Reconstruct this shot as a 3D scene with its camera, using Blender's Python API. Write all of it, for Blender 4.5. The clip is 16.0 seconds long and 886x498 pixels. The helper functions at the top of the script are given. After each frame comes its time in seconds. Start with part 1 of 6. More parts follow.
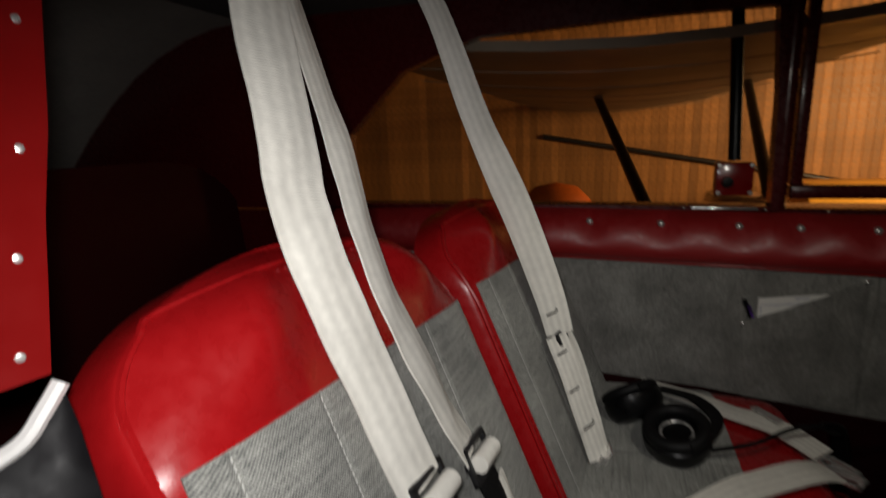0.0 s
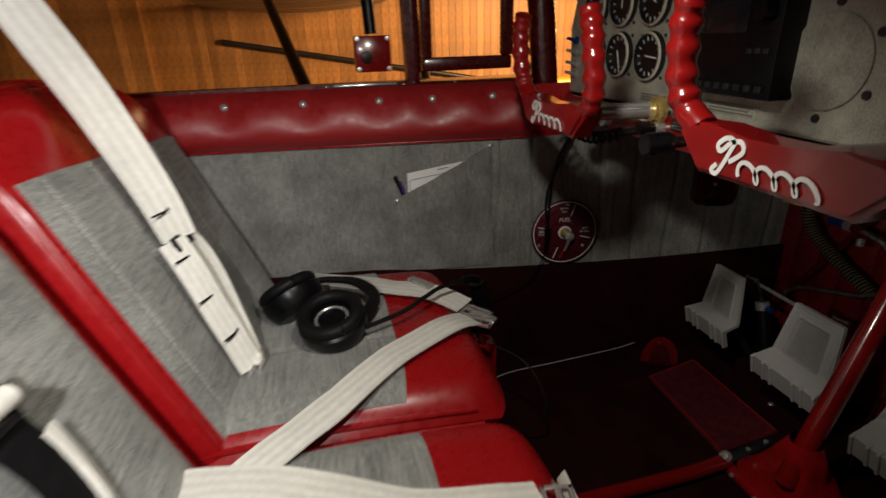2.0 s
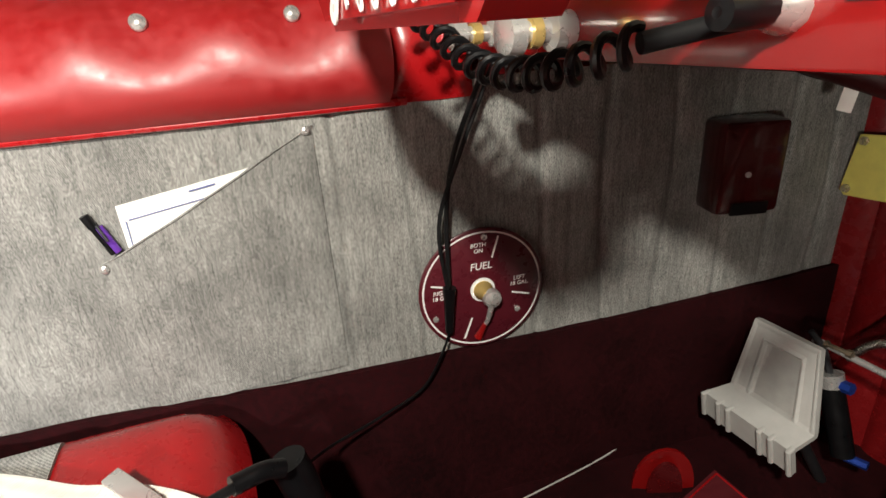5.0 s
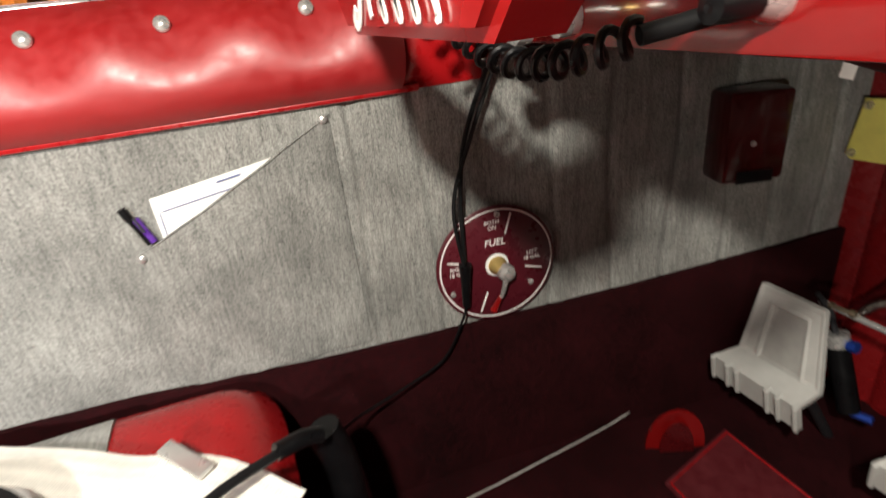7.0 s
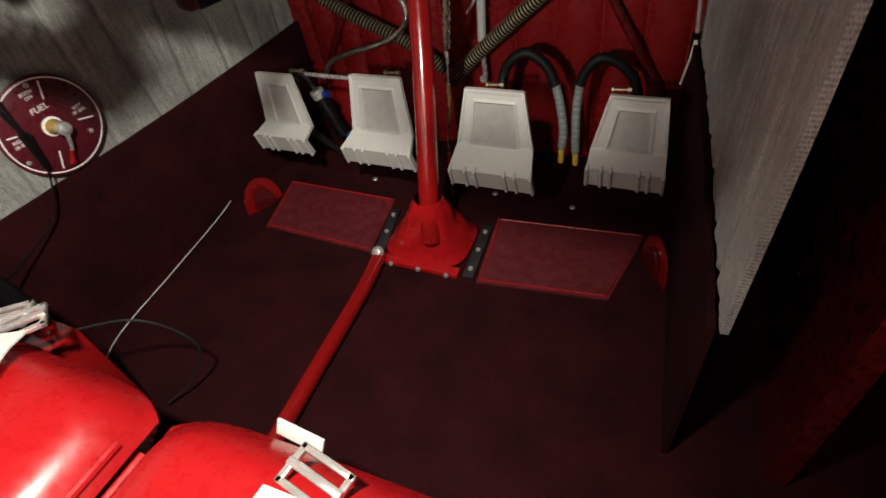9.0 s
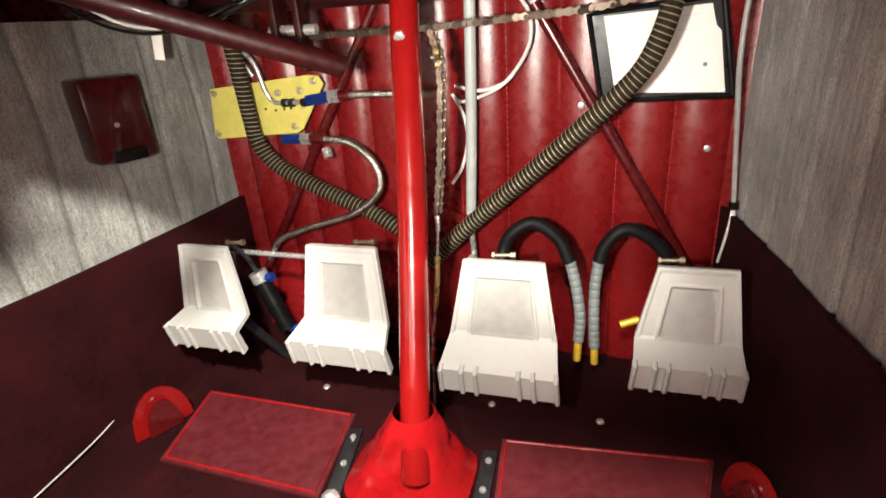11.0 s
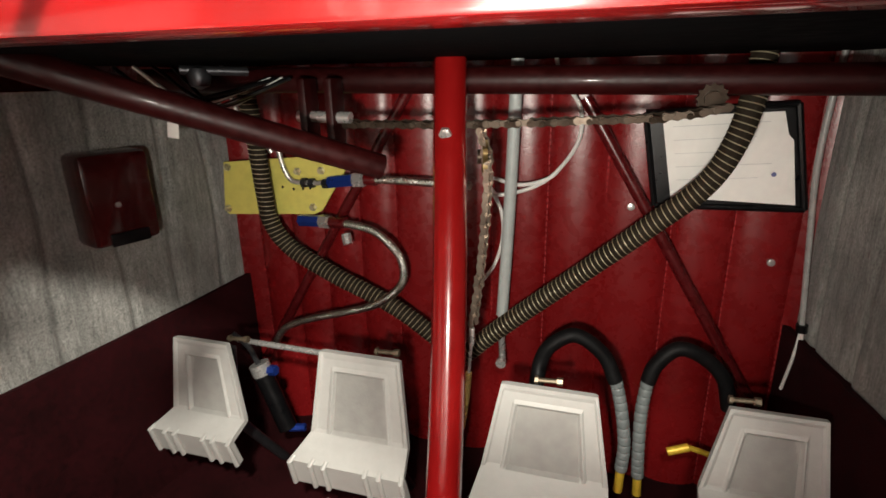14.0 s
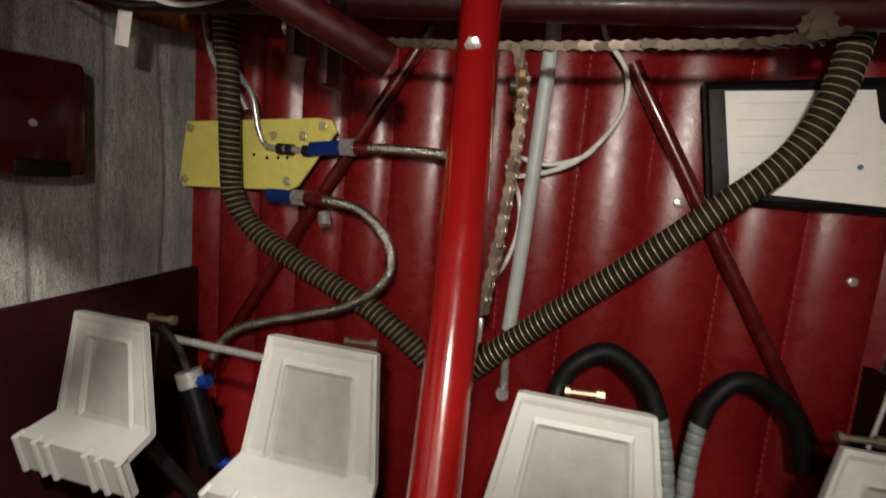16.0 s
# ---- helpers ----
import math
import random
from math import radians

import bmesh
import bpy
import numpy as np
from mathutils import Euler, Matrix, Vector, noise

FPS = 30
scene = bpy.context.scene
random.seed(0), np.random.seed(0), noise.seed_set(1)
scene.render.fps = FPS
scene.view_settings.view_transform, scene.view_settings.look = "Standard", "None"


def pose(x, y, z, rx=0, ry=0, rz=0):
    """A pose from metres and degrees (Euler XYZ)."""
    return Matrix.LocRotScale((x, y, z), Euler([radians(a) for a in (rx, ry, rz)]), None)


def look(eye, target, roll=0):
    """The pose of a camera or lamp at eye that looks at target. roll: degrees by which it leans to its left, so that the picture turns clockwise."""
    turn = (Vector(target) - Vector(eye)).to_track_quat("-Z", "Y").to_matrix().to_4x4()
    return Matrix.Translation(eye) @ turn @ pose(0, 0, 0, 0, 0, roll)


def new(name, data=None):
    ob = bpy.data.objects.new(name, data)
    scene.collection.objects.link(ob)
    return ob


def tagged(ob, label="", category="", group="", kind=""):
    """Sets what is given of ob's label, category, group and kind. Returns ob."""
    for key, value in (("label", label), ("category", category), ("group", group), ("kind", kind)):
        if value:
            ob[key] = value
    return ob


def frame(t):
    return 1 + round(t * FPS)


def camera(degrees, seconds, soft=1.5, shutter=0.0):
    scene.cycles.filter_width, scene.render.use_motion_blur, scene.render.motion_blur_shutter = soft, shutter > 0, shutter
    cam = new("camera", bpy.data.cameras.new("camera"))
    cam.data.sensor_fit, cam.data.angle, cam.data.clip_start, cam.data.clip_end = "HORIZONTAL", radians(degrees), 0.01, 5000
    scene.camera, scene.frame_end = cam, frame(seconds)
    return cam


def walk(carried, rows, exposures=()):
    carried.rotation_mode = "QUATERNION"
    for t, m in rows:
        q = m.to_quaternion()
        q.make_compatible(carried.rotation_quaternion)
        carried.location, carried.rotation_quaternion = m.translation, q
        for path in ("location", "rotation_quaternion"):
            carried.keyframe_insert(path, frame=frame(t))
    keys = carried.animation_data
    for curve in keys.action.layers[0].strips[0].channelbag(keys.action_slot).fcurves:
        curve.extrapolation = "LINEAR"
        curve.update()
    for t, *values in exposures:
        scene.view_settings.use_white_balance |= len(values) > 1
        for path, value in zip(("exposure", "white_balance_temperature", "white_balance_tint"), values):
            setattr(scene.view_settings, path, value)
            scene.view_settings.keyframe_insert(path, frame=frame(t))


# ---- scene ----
cam = camera(80.0, 16.0, soft=1.5, shutter=0.4)
PATH = [
    (0.0, pose(0.5334, -0.0889, 0.7034, 77.27, 1.95, 106.88)),
    (0.5, pose(0.5752, -0.1071, 0.6775, 69.01, 1.15, 98.45)),
    (1.0, pose(0.6013, -0.1060, 0.6774, 68.18, 0.80, 92.70)),
    (1.5, pose(0.5776, -0.0631, 0.6732, 68.64, 0.33, 85.82)),
    (2.0, pose(0.4440, 0.0284, 0.6268, 67.80, 1.66, 76.66)),
    (2.5, pose(0.2990, 0.1034, 0.5965, 68.25, 4.08, 73.38)),
    (3.0, pose(0.1360, 0.1738, 0.5615, 68.16, 3.32, 69.63)),
    (3.5, pose(0.0494, 0.2215, 0.5308, 67.85, 2.42, 68.33)),
    (4.0, pose(0.0098, 0.2563, 0.5150, 67.59, 3.63, 67.81)),
    (4.2, pose(0.0069, 0.2556, 0.5109, 67.47, 3.36, 67.33)),
    (6.3, pose(-0.0134, 0.2519, 0.5171, 66.47, 4.02, 66.12)),
    (6.5, pose(-0.0133, 0.2609, 0.5094, 67.76, 4.64, 67.68)),
    (7.0, pose(0.0138, 0.2419, 0.5248, 64.30, 5.96, 66.75)),
    (7.5, pose(0.1571, 0.1616, 0.5635, 55.96, 9.37, 56.47)),
    (8.0, pose(0.2954, 0.1154, 0.5994, 50.73, 8.73, 42.77)),
    (8.2, pose(0.3052, 0.1098, 0.6138, 45.32, 9.30, 31.77)),
    (10.3, pose(0.2159, 0.1909, 0.4574, 54.10, 5.84, 17.31)),
    (10.5, pose(0.1918, 0.2085, 0.4505, 58.90, 5.71, 16.59)),
    (11.0, pose(0.1715, 0.2464, 0.4416, 66.80, 3.80, 16.11)),
    (11.5, pose(0.1647, 0.2602, 0.4439, 68.16, 3.27, 15.24)),
    (12.0, pose(0.1521, 0.2595, 0.4339, 69.26, 1.96, 15.14)),
    (12.5, pose(0.1446, 0.2688, 0.4260, 69.31, 2.06, 15.14)),
    (13.0, pose(0.1378, 0.2902, 0.4346, 70.15, 3.33, 16.42)),
    (13.5, pose(0.1102, 0.3437, 0.4479, 71.02, 5.19, 16.33)),
    (14.0, pose(0.1127, 0.3146, 0.4774, 71.90, 0.93, 16.65)),
    (14.5, pose(0.1106, 0.2987, 0.4618, 71.50, 0.06, 18.84)),
    (15.0, pose(0.1187, 0.3305, 0.3971, 71.76, -4.41, 18.98)),
    (15.5, pose(0.1014, 0.3725, 0.3716, 73.77, -5.42, 16.51)),
    (16.0, pose(0.0682, 0.3973, 0.3537, 81.44, -4.96, 15.35)),
]
EXPOSURES = [(0.0, -0.95), (1.0, -0.75), (1.5, -0.4), (2.0, 0.45), (2.5, 1.25), (3.0, 2.05), (3.5, 2.7), (4.0, 3.0), (7.0, 2.95), (7.5, 2.25), (8.2, 2.05), (10.3, 4.75), (11.0, 4.6), (12.0, 4.1), (12.5, 3.85), (13.2, 3.75), (14.0, 3.45), (14.6, 3.65), (15.2, 3.9), (15.6, 3.8), (16.0, 3.25)]
walk(cam, PATH, EXPOSURES)

# ---- light: a hand torch in the cabin, a warm lamp in the hangar ----
world = bpy.data.worlds.new("hangar_air")
scene.world = world
world.use_nodes = True
world.node_tree.nodes["Background"].inputs["Color"].default_value = (0.9, 0.75, 0.6, 1)
world.node_tree.nodes["Background"].inputs["Strength"].default_value = 0.00005


def spot(name, eye, target, watts, degrees, blend=0.5, radius=0.012, colour=(1.0, 0.95, 0.84)):
    data = bpy.data.lights.new(name, "SPOT")
    data.energy, data.color, data.spot_size, data.spot_blend, data.shadow_soft_size = watts, colour, radians(degrees), blend, radius
    ob = new(name, data)
    ob.matrix_world = look(eye, target)
    return ob


spot("torch_at_door", (0.53, -0.10, 0.72), (0.08, -0.35, 0.47), 12.4, 104, 1.0, colour=(1.0, 0.97, 0.95))
spot("torch_at_seat", (0.15, 0.12, 0.75), (-0.16, 0.135, 0.28), 3.9, 140, 0.8, 0.018)
spot("torch_at_footwell", (0.085, 0.27, 0.435), (0.0, 0.80, 0.335), 0.98, 88, 1.0)
lamp = bpy.data.lights.new("hangar_lamp", "AREA")
lamp.energy, lamp.color, lamp.size = 84, (1.0, 0.62, 0.28), 0.8
new("hangar_lamp", lamp).matrix_world = look((-2.4, 2.4, 0.9), (-4.2, 0.5, 0.35))

# ---- materials ----
def mat(name, colour, rough=0.5, metal=0.0, coat=0.0, var=0.15, scale=30.0, bump=0.0, bscale=200.0, spec=0.5, sheen=0.0):
    m = bpy.data.materials.new(name)
    m.use_nodes = True
    n, l = m.node_tree.nodes, m.node_tree.links
    b = n["Principled BSDF"]
    tc = n.new("ShaderNodeTexCoord")
    b.inputs["Metallic"].default_value = metal
    b.inputs["Coat Weight"].default_value = coat
    b.inputs["Coat Roughness"].default_value = 0.08
    b.inputs["Specular IOR Level"].default_value = spec
    b.inputs["Sheen Weight"].default_value = sheen
    big = n.new("ShaderNodeTexNoise")
    big.inputs["Scale"].default_value, big.inputs["Detail"].default_value = scale * 0.25, 4
    small = n.new("ShaderNodeTexNoise")
    small.inputs["Scale"].default_value, small.inputs["Detail"].default_value = scale * 3, 6
    for t in (big, small):
        l.new(tc.outputs["Object"], t.inputs["Vector"])
    both = n.new("ShaderNodeMath")
    both.operation = "ADD"
    l.new(big.outputs["Fac"], both.inputs[0])
    l.new(small.outputs["Fac"], both.inputs[1])
    ramp = n.new("ShaderNodeMapRange")
    ramp.inputs["From Min"].default_value, ramp.inputs["From Max"].default_value = 0.7, 1.3
    ramp.inputs["To Min"].default_value, ramp.inputs["To Max"].default_value = 1 - var, 1 + var
    l.new(both.outputs[0], ramp.inputs["Value"])
    mul = n.new("ShaderNodeVectorMath")
    mul.operation = "SCALE"
    mul.inputs[0].default_value = colour
    l.new(ramp.outputs["Result"], mul.inputs["Scale"])
    l.new(mul.outputs["Vector"], b.inputs["Base Color"])
    rr = n.new("ShaderNodeMapRange")
    rr.inputs["From Min"].default_value, rr.inputs["From Max"].default_value = 0.3, 0.7
    rr.inputs["To Min"].default_value, rr.inputs["To Max"].default_value = rough * 0.8, min(1, rough * 1.2)
    l.new(small.outputs["Fac"], rr.inputs["Value"])
    l.new(rr.outputs["Result"], b.inputs["Roughness"])
    if bump:
        bt = n.new("ShaderNodeTexNoise")
        bt.inputs["Scale"].default_value, bt.inputs["Detail"].default_value = bscale, 3
        l.new(tc.outputs["Object"], bt.inputs["Vector"])
        bn = n.new("ShaderNodeBump")
        bn.inputs["Strength"].default_value, bn.inputs["Distance"].default_value = bump, 0.001
        l.new(bt.outputs["Fac"], bn.inputs["Height"])
        l.new(bn.outputs["Normal"], b.inputs["Normal"])
    return m


def tweed(name, colour, dark, across=(760.0, 760.0, 130.0), twill=(0.0, 1.0, 0.42), cross=None, streak=(420.0, 420.0, 60.0)):
    """Woven wool cloth: flecks of light and dark yarn drawn out along one way."""
    m = bpy.data.materials.new(name)
    m.use_nodes = True
    n, l = m.node_tree.nodes, m.node_tree.links
    b = n["Principled BSDF"]
    b.inputs["Roughness"].default_value, b.inputs["Specular IOR Level"].default_value = 0.9, 0.15
    b.inputs["Sheen Weight"].default_value = 0.15
    tc = n.new("ShaderNodeTexCoord")
    mp = n.new("ShaderNodeMapping")
    mp.inputs["Scale"].default_value = across
    l.new(tc.outputs["Object"], mp.inputs["Vector"])
    yarn = n.new("ShaderNodeTexNoise")
    yarn.inputs["Scale"].default_value, yarn.inputs["Detail"].default_value = 1.0, 4
    l.new(mp.outputs["Vector"], yarn.inputs["Vector"])
    stain = n.new("ShaderNodeTexNoise")
    stain.inputs["Scale"].default_value, stain.inputs["Detail"].default_value = 14, 5
    l.new(tc.outputs["Object"], stain.inputs["Vector"])
    # slanting twill lines, broken up by the yarn
    dm = n.new("ShaderNodeVectorMath")
    dm.operation = "DOT_PRODUCT"
    dm.inputs[1].default_value = Vector(twill) * (2300.0 if cross else 4600.0)
    l.new(tc.outputs["Object"], dm.inputs[0])
    # threads wander a little
    wob = n.new("ShaderNodeMath")
    wob.operation = "MULTIPLY"
    wob.inputs[1].default_value = 5.0 if cross else 9.0
    l.new(stain.outputs["Fac"], wob.inputs[0])
    wa = n.new("ShaderNodeMath")
    l.new(dm.outputs["Value"], wa.inputs[0])
    l.new(wob.outputs[0], wa.inputs[1])
    sn = n.new("ShaderNodeMath")
    sn.operation = "SINE"
    l.new(wa.outputs[0], sn.inputs[0])
    if cross:
        d2 = n.new("ShaderNodeVectorMath")
        d2.operation = "DOT_PRODUCT"
        d2.inputs[1].default_value = Vector(cross) * 2300.0
        l.new(tc.outputs["Object"], d2.inputs[0])
        s2 = n.new("ShaderNodeMath")
        s2.operation = "SINE"
        w2 = n.new("ShaderNodeMath")
        l.new(d2.outputs["Value"], w2.inputs[0])
        l.new(wob.outputs[0], w2.inputs[1])
        l.new(w2.outputs[0], s2.inputs[0])
        s3 = n.new("ShaderNodeMath")
        s3.operation = "MULTIPLY"
        l.new(sn.outputs[0], s3.inputs[0])
        l.new(s2.outputs[0], s3.inputs[1])
        sn = s3
    mix = n.new("ShaderNodeMath")
    mix.operation = "MULTIPLY_ADD"
    mix.inputs[1].default_value = 0.16 if cross else 0.07
    l.new(sn.outputs[0], mix.inputs[0])
    # single lighter and darker yarns running a long way
    ms = n.new("ShaderNodeMapping")
    ms.inputs["Scale"].default_value = streak
    l.new(tc.outputs["Object"], ms.inputs["Vector"])
    long_yarn = n.new("ShaderNodeTexNoise")
    long_yarn.inputs["Scale"].default_value, long_yarn.inputs["Detail"].default_value = 1.0, 3
    l.new(ms.outputs["Vector"], long_yarn.inputs["Vector"])
    blend = n.new("ShaderNodeMix")
    blend.inputs["Factor"].default_value = 0.38 if cross else 0.32
    l.new(yarn.outputs["Fac"], blend.inputs["A"])
    l.new(long_yarn.outputs["Fac"], blend.inputs["B"])
    l.new(blend.outputs["Result"], mix.inputs[2])
    ramp = n.new("ShaderNodeValToRGB")
    ramp.color_ramp.elements[0].position, ramp.color_ramp.elements[1].position = 0.28, 0.72
    ramp.color_ramp.elements[0].color, ramp.color_ramp.elements[1].color = (*dark, 1), (*colour, 1)
    l.new(mix.outputs[0], ramp.inputs["Fac"])
    mr = n.new("ShaderNodeMapRange")
    mr.inputs["From Min"].default_value, mr.inputs["From Max"].default_value = 0.3, 0.7
    mr.inputs["To Min"].default_value, mr.inputs["To Max"].default_value = 0.70, 1.24
    l.new(stain.outputs["Fac"], mr.inputs["Value"])
    mul = n.new("ShaderNodeVectorMath")
    mul.operation = "SCALE"
    l.new(ramp.outputs["Color"], mul.inputs[0])
    l.new(mr.outputs["Result"], mul.inputs["Scale"])
    l.new(mul.outputs["Vector"], b.inputs["Base Color"])
    bn = n.new("ShaderNodeBump")
    bn.inputs["Strength"].default_value, bn.inputs["Distance"].default_value = 0.6, 0.0012
    l.new(mix.outputs[0], bn.inputs["Height"])
    l.new(bn.outputs["Normal"], b.inputs["Normal"])
    return m


RED_VINYL = mat("red_vinyl", (0.34, 0.006, 0.008), 0.29, var=0.08, bump=0.05, bscale=700)
SILL_VINYL = mat("padded_sill_vinyl", (0.32, 0.007, 0.009), 0.50, var=0.08, bump=0.05, bscale=700, spec=1.0)
QUILT = mat("quilted_red_vinyl", (0.165, 0.006, 0.007), 0.28, var=0.07, bump=0.2, bscale=700)
RED_PAINT = mat("red_paint", (0.21, 0.005, 0.005), 0.22, coat=0.6, var=0.06, scale=20)
DARK_RED = mat("dark_red_paint", (0.075, 0.004, 0.005), 0.28, coat=0.4, var=0.1)
MAROON = mat("maroon_carpet", (0.021, 0.0026, 0.0036), 0.95, var=0.5, scale=60, bump=0.9, bscale=1200, spec=0.1)
PAD = mat("maroon_vinyl_pad", (0.088, 0.006, 0.010), 0.6, var=0.2, bump=0.4, bscale=900)
TWEED = tweed("grey_tweed", (0.43, 0.425, 0.395), (0.042, 0.044, 0.043), (1300.0, 1300.0, 420.0))
SEAT_TWEED = tweed("grey_seat_tweed", (0.46, 0.46, 0.42), (0.065, 0.07, 0.07), (420.0, 1000.0, 1000.0), (1.0, 0.0, 0.0), (0.0, 1.0, 1.556), (14.0, 300.0, 300.0))
CAST = mat("white_cast_metal", (0.42, 0.415, 0.395), 0.56, metal=0.05, var=0.06, scale=40, bump=0.12, bscale=500, spec=0.35)
STEEL = mat("steel", (0.55, 0.54, 0.52), 0.28, metal=0.65, var=0.12)
CHROME = mat("chrome", (0.80, 0.79, 0.77), 0.18, metal=0.75, var=0.05)
GILT = mat("gilt_steel", (0.62, 0.56, 0.36), 0.3, metal=0.6, var=0.15)
BRASS = mat("brass", (0.62, 0.45, 0.16), 0.3, metal=0.6, var=0.15)
BLACK = mat("black_plastic", (0.0035, 0.0035, 0.004), 0.33, var=0.2, spec=0.25)
MATT_BLACK = mat("matt_black_fill", (0.0025, 0.0025, 0.0028), 0.95, var=0.2, spec=0.03)
RUBBER = mat("black_rubber", (0.005, 0.005, 0.0055), 0.55, var=0.2, spec=0.2)
DARK_METAL = mat("dark_metal", (0.05, 0.05, 0.055), 0.4, metal=0.7, var=0.2)
WHITE_PAINT = mat("white_paint", (0.75, 0.75, 0.73), 0.5, var=0.05)
PAPER = mat("paper", (0.82, 0.81, 0.77), 0.8, var=0.05)


def webbing(name, colour):
    """Woven strap: bands along it and fine ribs across, by its own length and width."""
    m = mat(name, colour, 0.55, var=0.10, scale=50)
    n, l = m.node_tree.nodes, m.node_tree.links
    b = n["Principled BSDF"]
    tc = n.new("ShaderNodeTexCoord")
    sp = n.new("ShaderNodeSeparateXYZ")
    l.new(tc.outputs["UV"], sp.inputs[0])
    waves = []
    for axis, freq in (("X", 25.0), ("Y", 2400.0)):
        mu = n.new("ShaderNodeMath")
        mu.operation = "MULTIPLY"
        mu.inputs[1].default_value = freq
        l.new(sp.outputs[axis], mu.inputs[0])
        si = n.new("ShaderNodeMath")
        si.operation = "SINE"
        l.new(mu.outputs[0], si.inputs[0])
        waves.append(si)
    mr = n.new("ShaderNodeMapRange")
    mr.inputs["From Min"].default_value, mr.inputs["From Max"].default_value = -1, 1
    mr.inputs["To Min"].default_value, mr.inputs["To Max"].default_value = 0.90, 1.04
    l.new(waves[0].outputs[0], mr.inputs["Value"])
    mul = n.new("ShaderNodeVectorMath")
    mul.operation = "SCALE"
    l.new(b.inputs["Base Color"].links[0].from_socket, mul.inputs[0])
    l.new(mr.outputs["Result"], mul.inputs["Scale"])
    l.new(mul.outputs["Vector"], b.inputs["Base Color"])
    ad = n.new("ShaderNodeMath")
    ad.operation = "MULTIPLY_ADD"
    ad.inputs[1].default_value = 0.6
    l.new(waves[0].outputs[0], ad.inputs[0])
    l.new(waves[1].outputs[0], ad.inputs[2])
    bn = n.new("ShaderNodeBump")
    bn.inputs["Strength"].default_value, bn.inputs["Distance"].default_value = 0.25, 0.0005
    l.new(ad.outputs[0], bn.inputs["Height"])
    l.new(bn.outputs["Normal"], b.inputs["Normal"])
    return m


WEB = webbing("white_webbing", (0.80, 0.78, 0.71))
PANEL = mat("crackle_grey_paint", (0.36, 0.35, 0.29), 0.6, var=0.35, scale=160, bump=0.6, bscale=700)
HEADLINER = mat("headliner_cloth", (0.40, 0.37, 0.33), 0.95, var=0.12, bump=0.4, bscale=600, spec=0.1)
# greasy red tubes, with the shade under the panel put into the colour
OILY_SHADED_RED = mat("oily_red_shaded", (0.020, 0.0014, 0.0014), 0.46, coat=0.05, spec=0.25, var=0.4, scale=60)
YELLOW = mat("yellow_chromate", (0.62, 0.56, 0.13), 0.5, var=0.12)
BLUE = mat("blue_anodised", (0.02, 0.06, 0.35), 0.3, metal=0.6, var=0.1)
WOOD = mat("warm_wood", (0.42, 0.20, 0.065), 0.55, var=0.3, scale=12, bump=0.2, bscale=60)
# each board has its own shade
wn, wl = WOOD.node_tree.nodes, WOOD.node_tree.links
info, shade, tint = wn.new("ShaderNodeObjectInfo"), wn.new("ShaderNodeMapRange"), wn.new("ShaderNodeVectorMath")
shade.inputs["To Min"].default_value, shade.inputs["To Max"].default_value = 0.72, 1.22
tint.operation = "SCALE"
wl.new(info.outputs["Random"], shade.inputs["Value"])
wl.new(wn["Principled BSDF"].inputs["Base Color"].links[0].from_socket, tint.inputs[0])
wl.new(shade.outputs["Result"], tint.inputs["Scale"])
wl.new(tint.outputs["Vector"], wn["Principled BSDF"].inputs["Base Color"])
CONCRETE = mat("hangar_floor", (0.22, 0.18, 0.14), 0.7, var=0.25, scale=6)
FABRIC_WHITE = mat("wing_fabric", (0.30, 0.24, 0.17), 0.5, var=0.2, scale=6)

# ---- building helpers ----
ORIGIN = {}


def mesh_of(name, bm, material, at):
    me = bpy.data.meshes.new(name)
    bmesh.ops.translate(bm, verts=bm.verts, vec=-Vector(at))
    bmesh.ops.recalc_face_normals(bm, faces=bm.faces)
    bm.to_mesh(me)
    bm.free()
    me.materials.append(material)
    for f in me.polygons:
        f.use_smooth = True
    me.set_sharp_from_angle(angle=radians(38))
    return me


def thing(name, at, label, category, group="", kind=""):
    ob = new(name)
    ob.empty_display_size = 0.02
    ob.location = at
    ORIGIN[ob.name] = Vector(at)
    return tagged(ob, label, category, group, kind)


def part(name, bm, material, parent, label=""):
    """One mesh under a thing or a part; the bmesh is in world metres."""
    at = ORIGIN[parent.name]
    ob = new(name, mesh_of(name, bm, material, at))
    ob.parent = parent
    ORIGIN[ob.name] = at
    return tagged(ob, label)


def solo(name, bm, material, at, label="", category="", group="", kind=""):
    ob = new(name, mesh_of(name, bm, material, at))
    ob.location = at
    ORIGIN[ob.name] = Vector(at)
    return tagged(ob, label, category, group, kind)


def structure(name, bm, material, label="", at=(0, 0, 0)):
    return solo(name, bm, material, at, label, "", "", "structure")


def B():
    return bmesh.new()


def box(bm, lo, hi, bevel=0.0, m=None, segments=2):
    lo, hi = Vector(lo), Vector(hi)
    r = bmesh.ops.create_cube(bm, size=1.0, matrix=Matrix.Translation((lo + hi) / 2) @ Matrix.Diagonal((*(hi - lo), 1)))
    vs = r["verts"]
    if bevel:
        es = list({e for v in vs for e in v.link_edges})
        r = bmesh.ops.bevel(bm, geom=es, offset=bevel, segments=segments, affect="EDGES", profile=0.5)
        vs = list(set(v for v in r["verts"]) | set(v for f in r["faces"] for v in f.verts))
    if m is not None:
        seen, stack = set(vs), list(vs)
        while stack:
            v = stack.pop()
            for e in v.link_edges:
                o = e.other_vert(v)
                if o not in seen:
                    seen.add(o)
                    stack.append(o)
        bmesh.ops.transform(bm, matrix=m, verts=list(seen))
    return bm


